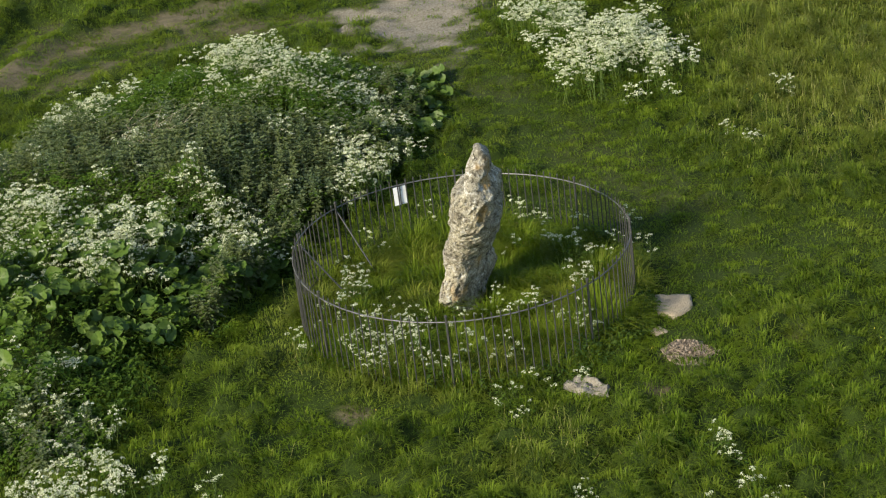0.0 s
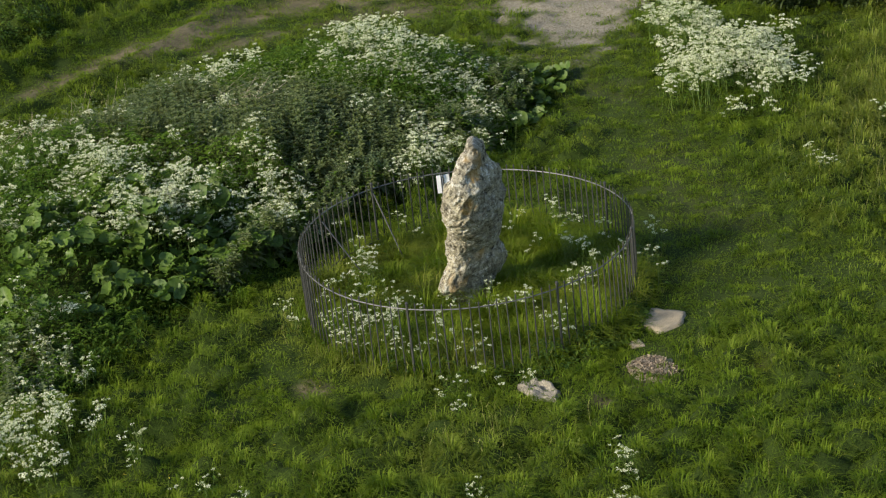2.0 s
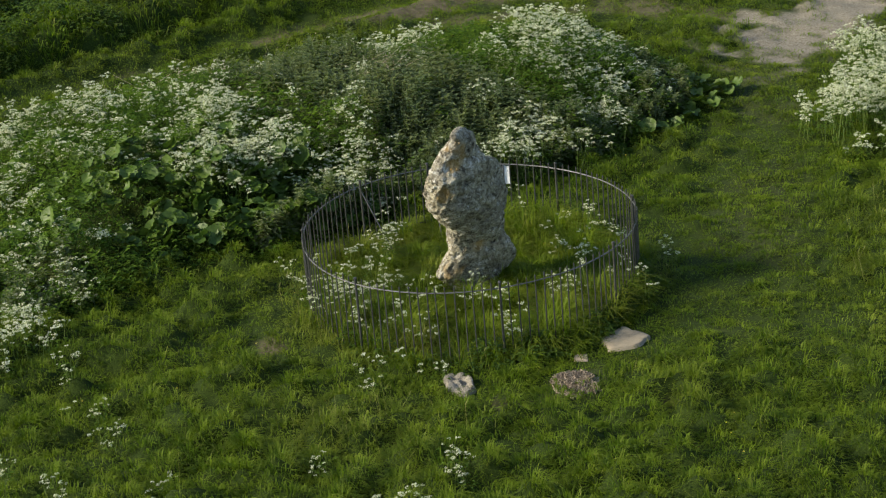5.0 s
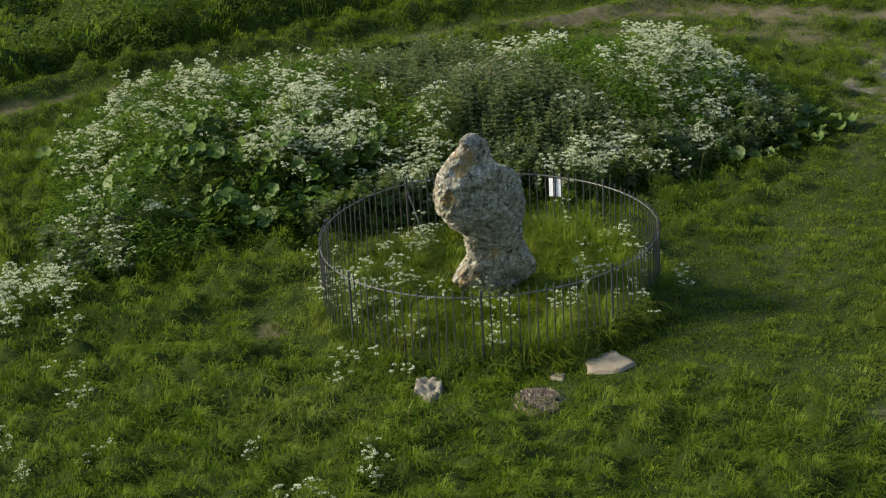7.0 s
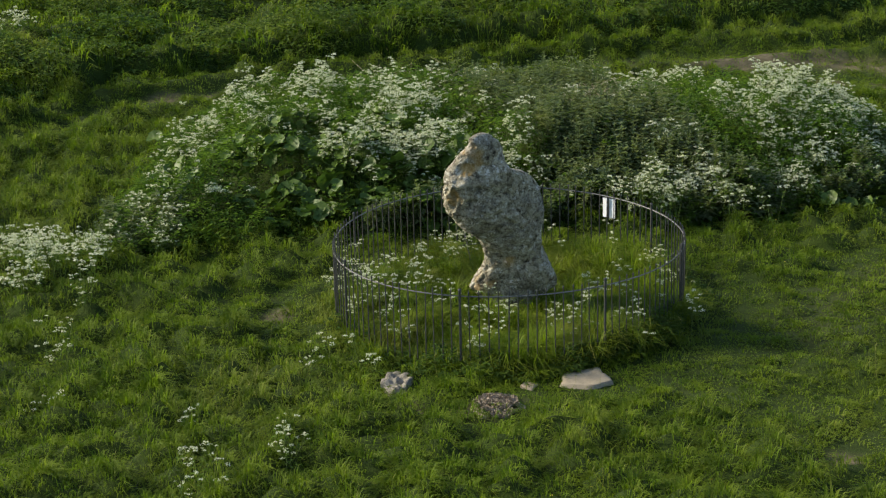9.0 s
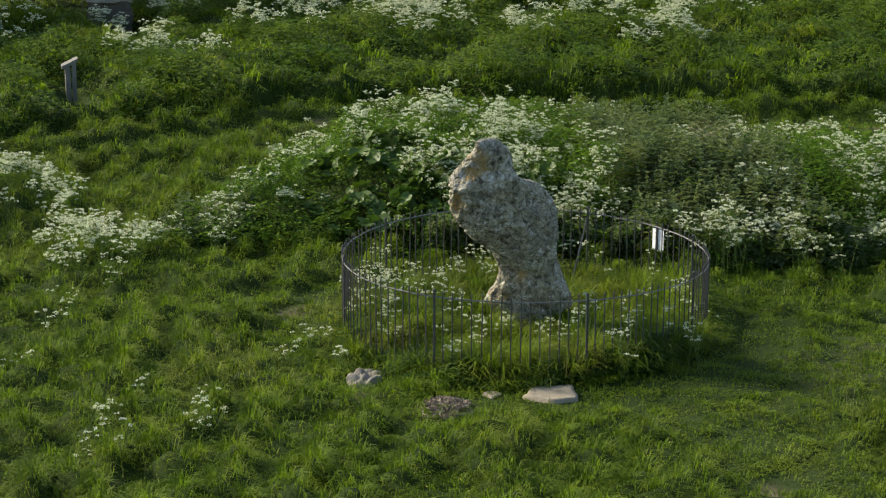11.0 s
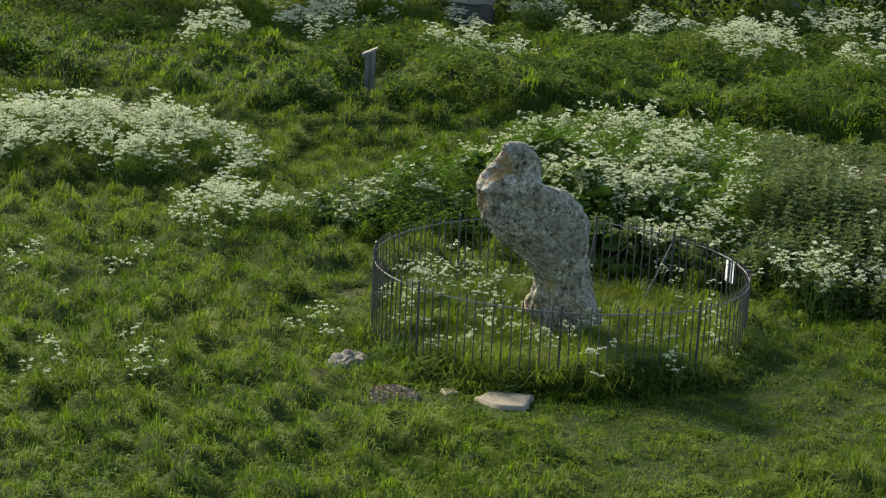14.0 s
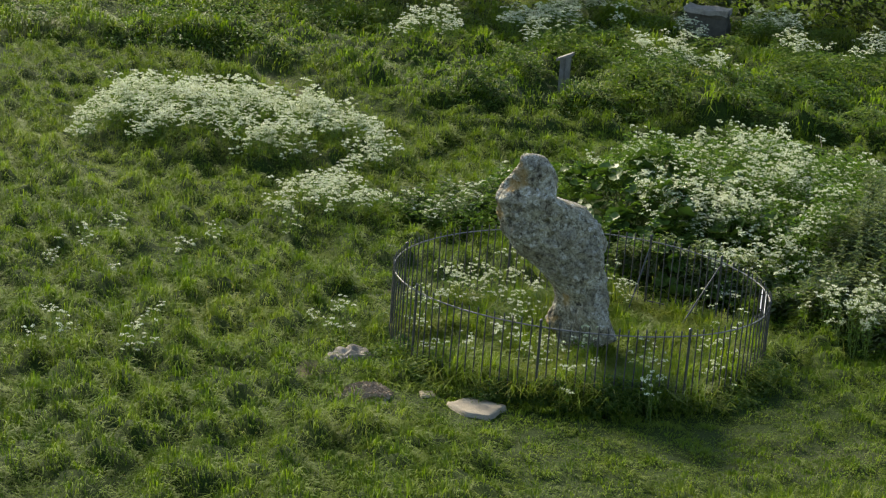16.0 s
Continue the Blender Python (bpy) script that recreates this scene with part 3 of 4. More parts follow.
def tube(points, radius, sides=8, tip=None):
    """A bar swept along points, with an optional pointed end."""
    bm = bmesh.new()
    rings = []
    n = len(points)
    for i, p in enumerate(points):
        d = (points[min(i + 1, n - 1)] - points[max(i - 1, 0)]).normalized()
        u = d.cross(Vector((0, 0, 1)) if abs(d.z) < 0.9 else Vector((1, 0, 0))).normalized()
        w = d.cross(u)
        k = radius[i] if isinstance(radius, (list, tuple)) else radius
        rings.append([bm.verts.new(p + u * k * math.cos(math.tau * j / sides) + w * k * math.sin(math.tau * j / sides)) for j in range(sides)])
    for a, b in zip(rings, rings[1:]):
        for j in range(sides):
            bm.faces.new((a[j], a[(j + 1) % sides], b[(j + 1) % sides], b[j]))
    bm.faces.new(rings[0]), bm.faces.new(rings[-1])
    bmesh.ops.recalc_face_normals(bm, faces=bm.faces)
    return bm


def bar_mesh(name, height, r, material):
    """An upright round bar with a spear point, its foot at the origin."""
    pts = [Vector((0, 0, z)) for z in (-0.12, height - 0.05, height - 0.03, height)]
    me = bpy.data.meshes.new(name)
    bm = tube(pts, [r, r, 1.35 * r, 0.25 * r], 6)
    bm.to_mesh(me)
    bm.free()
    me.materials.append(material)
    return me


def build_fence():
    fence = tagged(new("fence"), "round iron railing of thin upright bars about the stone", "fence")
    gate_a, gate_b = math.radians(POSTS[5]), math.radians(POSTS[6])
    turn = math.tau - (gate_b - gate_a)
    pts = [on_ring(gate_b + turn * i / 150, float(ring_rail(gate_b + turn * i / 150))) for i in range(151)]
    part("rail", tube(pts, 0.0086), RAIL, fence, "rubbed grey iron top rail")
    post = bmesh.new()
    bmesh.ops.create_cube(post, size=1)
    for v in post.verts:
        v.co = Vector((v.co.x * 0.028, v.co.y * 0.028, -0.15 + (v.co.z + 0.5) * 1.18))
    cap = bmesh.ops.create_icosphere(post, subdivisions=1, radius=0.025)["verts"]
    for v in cap:
        v.co.z += 1.03
    bmesh.ops.bevel(post, geom=[e for e in post.edges if e.calc_length() > 1], offset=0.006, segments=1, affect="EDGES")
    post_me = bpy.data.meshes.new("post")
    post.to_mesh(post_me)
    post_me.materials.append(IRON)
    post.free()
    for deg in POSTS:
        a = math.radians(deg)
        ob = part("post", post_me, IRON, fence)
        ob.matrix_basis = Matrix.Translation(on_ring(a, float(ring_rail(a)) - 0.955)) @ pose(0, 0, 0, 0, 0, deg)
    for deg, side in ((143.0, -4), (171.0, 3)):
        a = math.radians(deg)
        part("stay", tube([on_ring(a, 0.88, -0.02), on_ring(a, -0.08, -0.75)], 0.011, 6), IRON, fence, "slanting iron stay")
    bar = bar_mesh("bar", 1.04, 0.0084, IRON)
    gate = None
    for i, deg in enumerate(POSTS):
        nxt = POSTS[(i + 1) % len(POSTS)] + (360 if i + 1 == len(POSTS) else 0)
        count = max(2, round((nxt - deg) / 2.83))
        holder = fence
        if i == 5:
            g = [on_ring(math.radians(deg + (nxt - deg) * (0.03 + 0.94 * k / 20)), 0) for k in range(21)]
            for k, p in enumerate(g):
                p.z = float(ring_rail(math.radians(deg + (nxt - deg) * k / 20)))
            gate = part("gate", tube(g, 0.0086), RAIL, fence, "closed iron gate in the railing")
            low = [Vector((p.x, p.y, 0.14)) for p in g]
            part("lower_rail", tube(low, 0.011), IRON, gate)
            holder = gate
        for k in range(1, count):
            a = math.radians(deg + (nxt - deg) * k / count)
            ob = part("bar", bar, IRON, holder)
            ob.matrix_basis = Matrix.Translation(on_ring(a, float(ring_rail(a)) - 0.955 + random.uniform(-0.008, 0.008))) @ pose(0, 0, 0, random.gauss(0, 0.35), random.gauss(0, 0.35), 0)


build_fence()


def build_board():
    a = math.radians(116.2)
    board = tagged(new("notice_board"), "white notice board hung on the iron railing", "notice board")
    m = Matrix.Translation(on_ring(a, 0.735, 0.016)) @ pose(0, 0, 0, 0, 0, 120)
    for name, wide, tall, thick, x, mat in (("panel", 0.19, 0.275, 0.006, 0, BOARD), ("frame", 0.20, 0.285, 0.004, 0.008, IRON)):
        bm = bmesh.new()
        bmesh.ops.create_cube(bm, size=1)
        for v in bm.verts:
            v.co = m @ Vector((x + v.co.x * thick, v.co.y * wide, v.co.z * tall))
        part(name, bm, mat, board)
    part("strap", tube([m @ Vector((-0.012, 0, -0.15)), m @ Vector((-0.012, 0, 0.16))], 0.009, 6), IRON, board, "dark upright strap")
    for dz in (-0.10, 0.10):
        bm = tube([m @ Vector((-0.05, 0, dz)), m @ Vector((0.0, 0, dz))], 0.006, 6)
        part("clip", bm, IRON, board)


build_board()


# ---- grass ----
FOOTPRINT = [(8.5, -5.5), (8.5, 2.0), (7.6, 11.5), (5.0, 15.0), (-5.8, 17.0), (-14.0, 16.5), (-14.0, -16.0), (0.4, -9.2), (5.0, -8.0)]


def scatter(n, lo, hi):
    return rnd(n, lo[0], hi[0]), rnd(n, lo[1], hi[1])


def tufts(x, y, height, per, spread_r, width, dry_share, size=0.40, seed=61, form=spindles):
    """Arching blades round the given points, combed outwards from the tussocks; height and dry_share: one a point."""
    n = len(x)
    reach = spread_r * (0.6 + 0.8 * rnd(n))
    k, a = np.sqrt(rnd(n * per)), rnd(n * per, 0, math.tau)
    r = k * np.repeat(reach, per)
    px, py = np.repeat(x, per) + r * np.cos(a), np.repeat(y, per) + r * np.sin(a)
    d, wx, wy, own = cells(px, py, size, seed)
    swing = value_noise(px / 1.7, py / 1.7, 21) * math.tau * 1.3
    outward = np.arctan2(-wy, -wx)
    pick = rnd(n * per)
    azimuth = np.where(pick < 0.6, outward + RNG.normal(0, 0.5, n * per), np.where(pick < 0.8, swing + RNG.normal(0, 0.4, n * per), a))
    dome = 1 - smooth(0.0, 0.8, d)
    h = np.repeat(height, per) * rnd(n * per, 0.6, 1.15) * (0.62 + 0.85 * dome * (0.35 + 0.65 * own))
    lean = np.clip(RNG.normal(0.55, 0.28, n * per) + 0.75 * np.clip(d, 0, 1), 0.1, 1.6)
    dry = np.clip(np.repeat(dry_share, per) + (rnd(n * per) < 0.035) * 0.5 + 0.20 * smooth(0.55, 1.0, own) * rnd(n * per), 0, 0.9)
    return form(px, py, land(px, py), h, width * rnd(n * per, 0.7, 1.3), azimuth, lean, dry)


def ring_dist(x, y):
    return np.hypot(x - RING_X, y - RING_Y) - 2.28


def build_lawn():
    n = 44000
    x, y = scatter(n, (-14, -16), (8.5, 17))
    rim = ring_dist(x, y)
    tr, ba, gr = trodden(x, y), bare(x, y), gravel(x, y)
    flat = np.maximum.reduce([smooth(0.38, 0.24, np.hypot((x - 2.68), (y + 0.38))), smooth(0.24, 0.14, along(x, y, [(1.45, -2.25), (1.75, -2.45)])), smooth(0.40, 0.24, np.hypot(x - 2.82, y + 1.67) + 0.25 * (value_noise(x / 0.15, y / 0.15, 37) - 0.5))])
    keep = (inside(x, y, FOOTPRINT) > 0) & (rim > 0.0) & (inside(x, y, BED) < 0.35) & (inside(x, y, BANK_EDGE) < 0.3)
    keep &= rnd(n) > np.maximum.reduce([0.85 * ba, 0.93 * gr, flat, (0.05 + 0.12 * smooth(-5, -1, x)) * tr])
    x, y, tr, rim = x[keep], y[keep], tr[keep], rim[keep]
    big = value_noise(x / 2.6, y / 2.6, 31)
    small = value_noise(x / 0.5, y / 0.5, 32)
    h = 0.085 + 0.07 * big + 0.05 * small + 0.10 * smooth(0.40, 0.0, rim) + 0.05 * smooth(0, -0.5, -inside(x, y, BED)) + 0.12 * smooth(3.0, 4.6, x) * smooth(5.0, 8.0, y)
    h *= 1 - 0.58 * tr
    # Real dryness, but 0.08 paints sunlight on the west lawn; 0.04 lightens the east.
    dry = np.clip(0.15 * smooth(0.55, 0.9, value_noise(x / 1.4, y / 1.4, 33)) + 0.06 * tr * value_noise(x / 0.6, y / 0.6, 34) + 0.04 * smooth(3.2, 4.6, x) * smooth(-2.0, 0.5, y) + 0.08 * smooth(-2.2, -4.0, x) * smooth(-2.5, -4.5, y) + 0.25 * smooth(1.6, 0.2, np.hypot(x - 1.25, y + 3.9)) + 0.50 * smooth(2.4, 4.6, x) * smooth(2.0, 6.5, y) + 0.40 * smooth(0.75, 0.1, rim) * smooth(0.2, -0.6, x + 0.6 * y + 0.8), 0, 0.75)
    stuff("grass", tufts(x, y, 1.10 * h, 24, 0.145, 0.0112, dry), GRASS, "lush tufted green meadow grass, trodden short along the paths", "grass")


build_lawn()


def build_seeding_grass():
    n = 36000
    x, y = scatter(n, (-13.5, -14), (8.5, 15))
    thick = np.maximum.reduce([1.4 * smooth(2.6, 5.0, x) * smooth(2.0, 7.0, y), 1.2 * smooth(0.9, 0.2, np.hypot(x - 1.25, y + 3.9)), 0.07 * smooth(0.5, 0.8, value_noise(x / 0.9, y / 0.9, 36)), 0.5 * smooth(0.5, 0.1, np.abs(ring_dist(x, y)))])
    keep = (inside(x, y, FOOTPRINT) > 0) & (inside(x, y, BED) < 0) & (inside(x, y, BANK_EDGE) < 0) & (gravel(x, y) < 0.2) & (rnd(n) < thick * (1 - trodden(x, y)))
    x, y = x[keep], y[keep]
    n = len(x)
    a = np.stack([x, y, land(x, y)], 1)
    b = a + np.stack([RNG.normal(0, 0.09, n), RNG.normal(0, 0.09, n), rnd(n, 0.16, 0.38)], 1)
    c = b + np.stack([RNG.normal(0, 0.02, n), RNG.normal(0, 0.02, n), rnd(n, 0.03, 0.07)], 1)
    stems, ears = threads(a, b, 0.005), threads(b, c, 0.011)
    stuff("seeding_grass", (joined(stems, ears)[0], joined(stems, ears)[1], np.repeat(rnd(2 * n, 0, 0.9), 4)), SEED, "pale seeding grass stalks standing over the meadow", "grass")


build_seeding_grass()


def build_long_grass():
    n = 3000
    a, r = rnd(n, 0, math.tau), np.sqrt(rnd(n)) * 2.27
    x, y = RING_X + r * np.cos(a), RING_Y + r * np.sin(a)
    keep = (np.hypot((x - 0.0) * 1.2, y - 0.05) > 0.36)
    x, y, r, a = x[keep], y[keep], r[keep], a[keep]
    h = 0.22 + 0.24 * value_noise(x / 0.5, y / 0.5, 41) + 0.17 * smooth(1.4, 2.1, r) * smooth(-0.2, 0.6, np.cos(a - 0.75))
    dry = 0.25 * smooth(0.5, 0.9, value_noise(x / 0.6, y / 0.6, 42))
    stuff("long_grass", tufts(x, y, h, 18, 0.11, 0.012, dry, form=blades), LONG, "tall bright uncut grass inside the iron railing", "grass")


build_long_grass()


def build_fence_foot():
    n = 9000
    a = np.clip(RNG.normal(0.40, 0.75, n), -1.7, 2.0)
    out = rnd(n) ** 1.3
    r = ring_radius(a) - 0.06 + 0.30 * out * (0.5 + value_noise(a * 5, a * 0, 81))
    x, y = RING_X + r * np.cos(a), RING_Y + r * np.sin(a)
    top = (0.34 - 0.22 * out) * (0.4 + 1.0 * value_noise(a * 7, a * 0 + 3, 82))
    p = np.stack([x, y, land(x, y) + top * rnd(n) ** 0.6], 1)
    t = rnd(n, 0, math.tau)
    way = np.stack([np.cos(t), np.sin(t), rnd(n, -0.3, 0.6)], 1)
    way /= np.linalg.norm(way, axis=1)[:, None]
    s = rnd(n, 0.03, 0.085)
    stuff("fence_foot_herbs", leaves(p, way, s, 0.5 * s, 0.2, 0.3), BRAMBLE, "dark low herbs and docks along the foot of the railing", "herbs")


build_fence_foot()


def build_bank():
    n = 30000
    x, y = scatter(n, (-35, -21), (-12, 17.5))
    d = inside(x, y, BANK_EDGE)
    leafy = smooth(-7.0, -5.5, y) * smooth(7.0, 4.0, d) * (1 - smooth(3.5, 5.0, y))
    clear = np.maximum(np.abs(y + 4.6) - 0.25, 0) + np.maximum(np.abs(x + 14.7) - 1.3, 0) > 0.15
    keep = (d > 0.05) & (x > -31 - 0.1 * y) & (rnd(n) > 0.12 * leafy) & clear
    x, y = x[keep], y[keep]
    lump = value_noise(x / 1.3, y / 1.3, 51)
    h = 0.12 + 0.22 * lump
    dry = 0.25 * smooth(0.6, 0.9, value_noise(x / 2.0, y / 2.0, 52))
    stuff("bank_grass", tufts(x, y, h, 11, 0.22, 0.024, dry, 1.3, 71), BANK, "long rank grass over the far uneven bank", "grass")
    # low leafy herbs between
    n = 190000
    x, y = scatter(n, (-29, -16), (-11.5, 16))
    w = value_noise(x / 1.7, y / 1.7, 53)
    d, _, _, own = cells(x, y, 1.3, 71)
    edge = inside(x, y, BANK_EDGE)
    leafy = smooth(-7.0, -5.5, y) * (1 - 0.65 * smooth(3.5, 5.0, y) * smooth(5.0, 1.5, edge))
    bush, _, _, grown = cells(x, y, 1.25, 75)
    w = w + 0.25 * (own - 0.5) * (1 - d) + 0.30 * leafy * smooth(7.5, 3.5, edge)
    clear = np.maximum(np.abs(y + 4.6) - 0.25, 0) + np.maximum(np.abs(x + 15.2) - 0.8, 0) > 0.15
    keep = clear & (grown > 0.40 - 0.30 * leafy * smooth(1.6, 0.3, edge)) & (bush < 0.62) & (edge > 0.0 + 0.5 * (value_noise(x / 0.5, y / 0.5, 54) - 0.5)) & (w > 0.47 - 0.12 * leafy) & (rnd(len(x)) < 0.4 + 0.6 * leafy)
    x, y, w, bush, grown = x[keep], y[keep], w[keep], bush[keep], grown[keep]
    dome = np.sqrt(np.clip(1 - (bush / 0.66) ** 2, 0.03, 1)) * (0.30 + 0.95 * grown)
    dome *= np.where((np.abs(y + 4.55) < 0.5) & (np.abs(x + 14.6) < 1.5), 0.2, 1.0)
    p = np.stack([x, y, land(x, y) + np.clip((0.40 + 0.5 * (w - 0.47)), 0, 0.55) * dome * rnd(len(x)) ** 0.3], 1)
    a = rnd(len(x), 0, math.tau)
    way = np.stack([np.cos(a), np.sin(a), rnd(len(x), -0.3, 0.6)], 1)
    way /= np.linalg.norm(way, axis=1)[:, None]
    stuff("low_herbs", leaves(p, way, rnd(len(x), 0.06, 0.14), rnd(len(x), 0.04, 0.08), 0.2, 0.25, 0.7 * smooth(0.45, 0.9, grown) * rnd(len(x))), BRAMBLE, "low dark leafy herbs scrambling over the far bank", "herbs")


build_bank()


# ---- the big bed ----
def canopy(x, y):
    d = inside(x, y, BED)
    return 0.32 + 0.42 * smooth(0.0, 1.6, d) + 0.34 * (value_noise(x / 0.8, y / 0.8, 61) - 0.5)


def build_nettles():
    n = 3600
    x, y = scatter(n, (-8.6, 2.2), (-1.4, 5.8))
    keep = (inside(x, y, NETTLES) + 0.5 * (value_noise(x, y, 62) - 0.5) > 0)
    x, y = x[keep], y[keep]
    ex, ey = scatter(160, (-6.2, -4.4), (-4.2, -2.4))
    k = inside(ex, ey, [(-4.3, -4.2), (-4.2, -2.7), (-5.2, -2.6), (-6.2, -3.3)]) > 0
    wx, wy = scatter(3000, (-3.6, -0.4), (-1.0, 8.4))
    kw = (inside(wx, wy, BED) > 0) & (inside(wx, wy, BED) < 0.55)
    x, y = np.concatenate([x, ex[k], wx[kw]]), np.concatenate([y, ey[k], wy[kw]])
    n, tiers = len(x), 8
    g = land(x, y)
    h = (canopy(x, y) + 0.10) * rnd(n, 0.62, 1.16)
    lean = RNG.normal(0, 0.07, (n, 2))
    a = np.stack([x, y, g], 1)
    b = a + np.stack([lean[:, 0], lean[:, 1], h], 1)
    # leaves in crossed pairs, tier over tier, smaller towards the tip
    k = np.tile(np.repeat(np.linspace(0.30, 1.0, tiers), 4), n)
    base = np.repeat(a, tiers * 4, 0) + (np.repeat(b, tiers * 4, 0) - np.repeat(a, tiers * 4, 0)) * k[:, None]
    base = base + RNG.normal(0, 0.010, base.shape)
    az = np.repeat(rnd(n, 0, math.tau), tiers * 4) + np.tile(np.tile((0, math.pi, 1.57, 4.71), tiers) + np.repeat(np.arange(tiers) * 0.8, 4), n) + RNG.normal(0, 0.25, len(k))
    way = np.stack([np.cos(az), np.sin(az), rnd(len(k), -0.1, 0.3) + 0.8 * k ** 3], 1)
    way /= np.linalg.norm(way, axis=1)[:, None]
    size = (0.150 - 0.085 * k) * rnd(len(k), 0.8, 1.25) * np.repeat(rnd(n, 0.8, 1.2), tiers * 4)
    bed = tagged(new("nettle_bed"), "dense grey-green nettles on the mound behind the railing", "nettles", kind="stuff")
    v, f, d = leaves(base, way, size, size * 0.52, 0.12, 0.30)
    part("leaves", mesh_of("leaves", v, f, NETTLE, dry=d), NETTLE, bed)
    v, f, d = stalks(a, b, 0.004)
    part("stems", mesh_of("stems", v, f, STALK, dry=d), STALK, bed)
    # dead straw caught among them
    n = 70
    x, y = RNG.normal(-5.0, 0.35, n), RNG.normal(4.1, 0.25, n)
    x[40:], y[40:] = RNG.normal(-8.0, 0.45, 30), RNG.normal(2.7, 0.5, 30)
    a = np.stack([x, y, land(x, y) + 0.72 + rnd(n, 0, 0.12)], 1)
    b = a + np.stack([RNG.normal(0.1, 0.22, n), RNG.normal(0.1, 0.2, n), rnd(n, -0.02, 0.2)], 1)
    m = 90
    k = rnd(m)
    x, y = np.interp(k, (0, 0.35, 0.75, 1), (-10.1, -9.4, -8.7, -8.4)) + RNG.normal(0, 0.18, m), np.interp(k, (0, 0.35, 0.75, 1), (2.7, 3.7, 5.0, 6.0)) + RNG.normal(0, 0.15, m)
    a2 = np.stack([x, y, land(x, y)], 1)
    b2 = a2 + np.stack([RNG.normal(0.1, 0.2, m), RNG.normal(0.1, 0.2, m), rnd(m, 0.3, 0.65)], 1)
    v, f, d = joined(stalks(a, b, 0.006), stalks(a2, b2, 0.0035))
    tagged(new("dead_stalks", mesh_of("dead_stalks", v, f, STRAW, dry=d)), "pale dead stalks caught among the nettles", "stalks", kind="stuff")


build_nettles()


BROAD = [(-6.2, -0.4), (-5.9, 1.0), (-4.8, 1.3), (-3.4, 1.5), (-3.1, 0.5), (-3.8, -0.7), (-4.0, -1.4), (-5.0, -1.7), (-6.2, -1.8)]


def build_bed_herbs():
    n = 120000
    x, y = scatter(n, (-10.4, -4.6), (-1.0, 9.6))
    low = np.where(inside(x, y, NETTLES) < 0.25, 1.0, 0.75)
    keep = (inside(x, y, BED) > -0.08) & (rnd(n) < np.where(low < 1, 0.45, 1.0))
    keep &= rnd(n) > 0.6 * smooth(-0.3, 0.3, inside(x, y, BROAD))
    x, y, low = x[keep], y[keep], low[keep]
    n = len(x)
    u = rnd(n)
    p = np.stack([x, y, land(x, y) + low * canopy(x, y) * 1.08 * (1 - 0.85 * u ** 2)], 1)
    a = rnd(n, 0, math.tau)
    way = np.stack([np.cos(a), np.sin(a), rnd(n, -0.3, 0.5)], 1)
    way /= np.linalg.norm(way, axis=1)[:, None]
    s = rnd(n, 0.035, 0.095)
    n = 60000
    ex, ey = scatter(n, (-10.6, -4.8), (-0.8, 9.8))
    d = inside(ex, ey, BED)
    keep = (d > -0.28) & (d < 0.35)
    ex, ey, d = ex[keep], ey[keep], d[keep]
    n = len(ex)
    q = np.stack([ex, ey, land(ex, ey) + (0.10 + 0.45 * smooth(-0.28, 0.3, d)) * rnd(n)], 1)
    a = rnd(n, 0, math.tau)
    way2 = np.stack([np.cos(a), np.sin(a), rnd(n, -0.3, 0.6)], 1)
    way2 /= np.linalg.norm(way2, axis=1)[:, None]
    s2 = rnd(n, 0.04, 0.10)
    stuff("bed_herbs", joined(leaves(p, way, s, s * 0.55, 0.2, 0.3), leaves(q, way2, s2, s2 * 0.5, 0.2, 0.3)), HERB, "dense dark undergrowth of ferny leaves on the mound", "herbs")


build_bed_herbs()


# ---- cow parsley ----
def parsley_geometry(x, y, z0, top, size, foliage, thin=False):
    """Flower heads, stalks and leaves for stems at x, y."""
    n = len(x)
    foot = np.stack([x, y, z0], 1)
    crown = foot + np.stack([RNG.normal(0, 0.07, n), RNG.normal(0, 0.07, n), top], 1)
    heads, forks = [], []
    for k in range(4):
        swing = rnd(n, 0, math.tau)
        reach = rnd(n, 0.05, 0.12) if k else rnd(n, 0.0, 0.02)
        heads.append(crown + np.stack([reach * np.cos(swing), reach * np.sin(swing), RNG.normal(-0.02, 0.03, n) - 0.3 * reach], 1))
        forks.append(crown - np.stack([0 * x, 0 * x, rnd(n, 0.10, 0.2)], 1))
    heads, forks = np.concatenate(heads), np.concatenate(forks)
    blossom = umbels(heads, np.tile(size, 4) * rnd(4 * n, 0.75, 1.35))
    stem = joined(threads(foot, crown - (0, 0, 0.12), 0.009), threads(forks, heads, 0.005)) if thin else joined(stalks(foot, crown - (0, 0, 0.12), 0.0045), stalks(forks, heads, 0.0025))
    m = n * foliage
    f = np.repeat(foot, foliage, 0) + (np.repeat(crown, foliage, 0) - np.repeat(foot, foliage, 0)) * rnd(m, 0.1, 0.85)[:, None]
    a = rnd(m, 0, math.tau)
    f += np.stack([np.cos(a), np.sin(a), 0 * a], 1) * rnd(m, 0.0, 0.12)[:, None]
    way = np.stack([np.cos(a), np.sin(a), rnd(m, -0.2, 0.5)], 1)
    way /= np.linalg.norm(way, axis=1)[:, None]
    s = rnd(m, 0.03, 0.08)
    return blossom, stem, leaves(f, way, s, 0.5 * s, 0.2, 0.3)


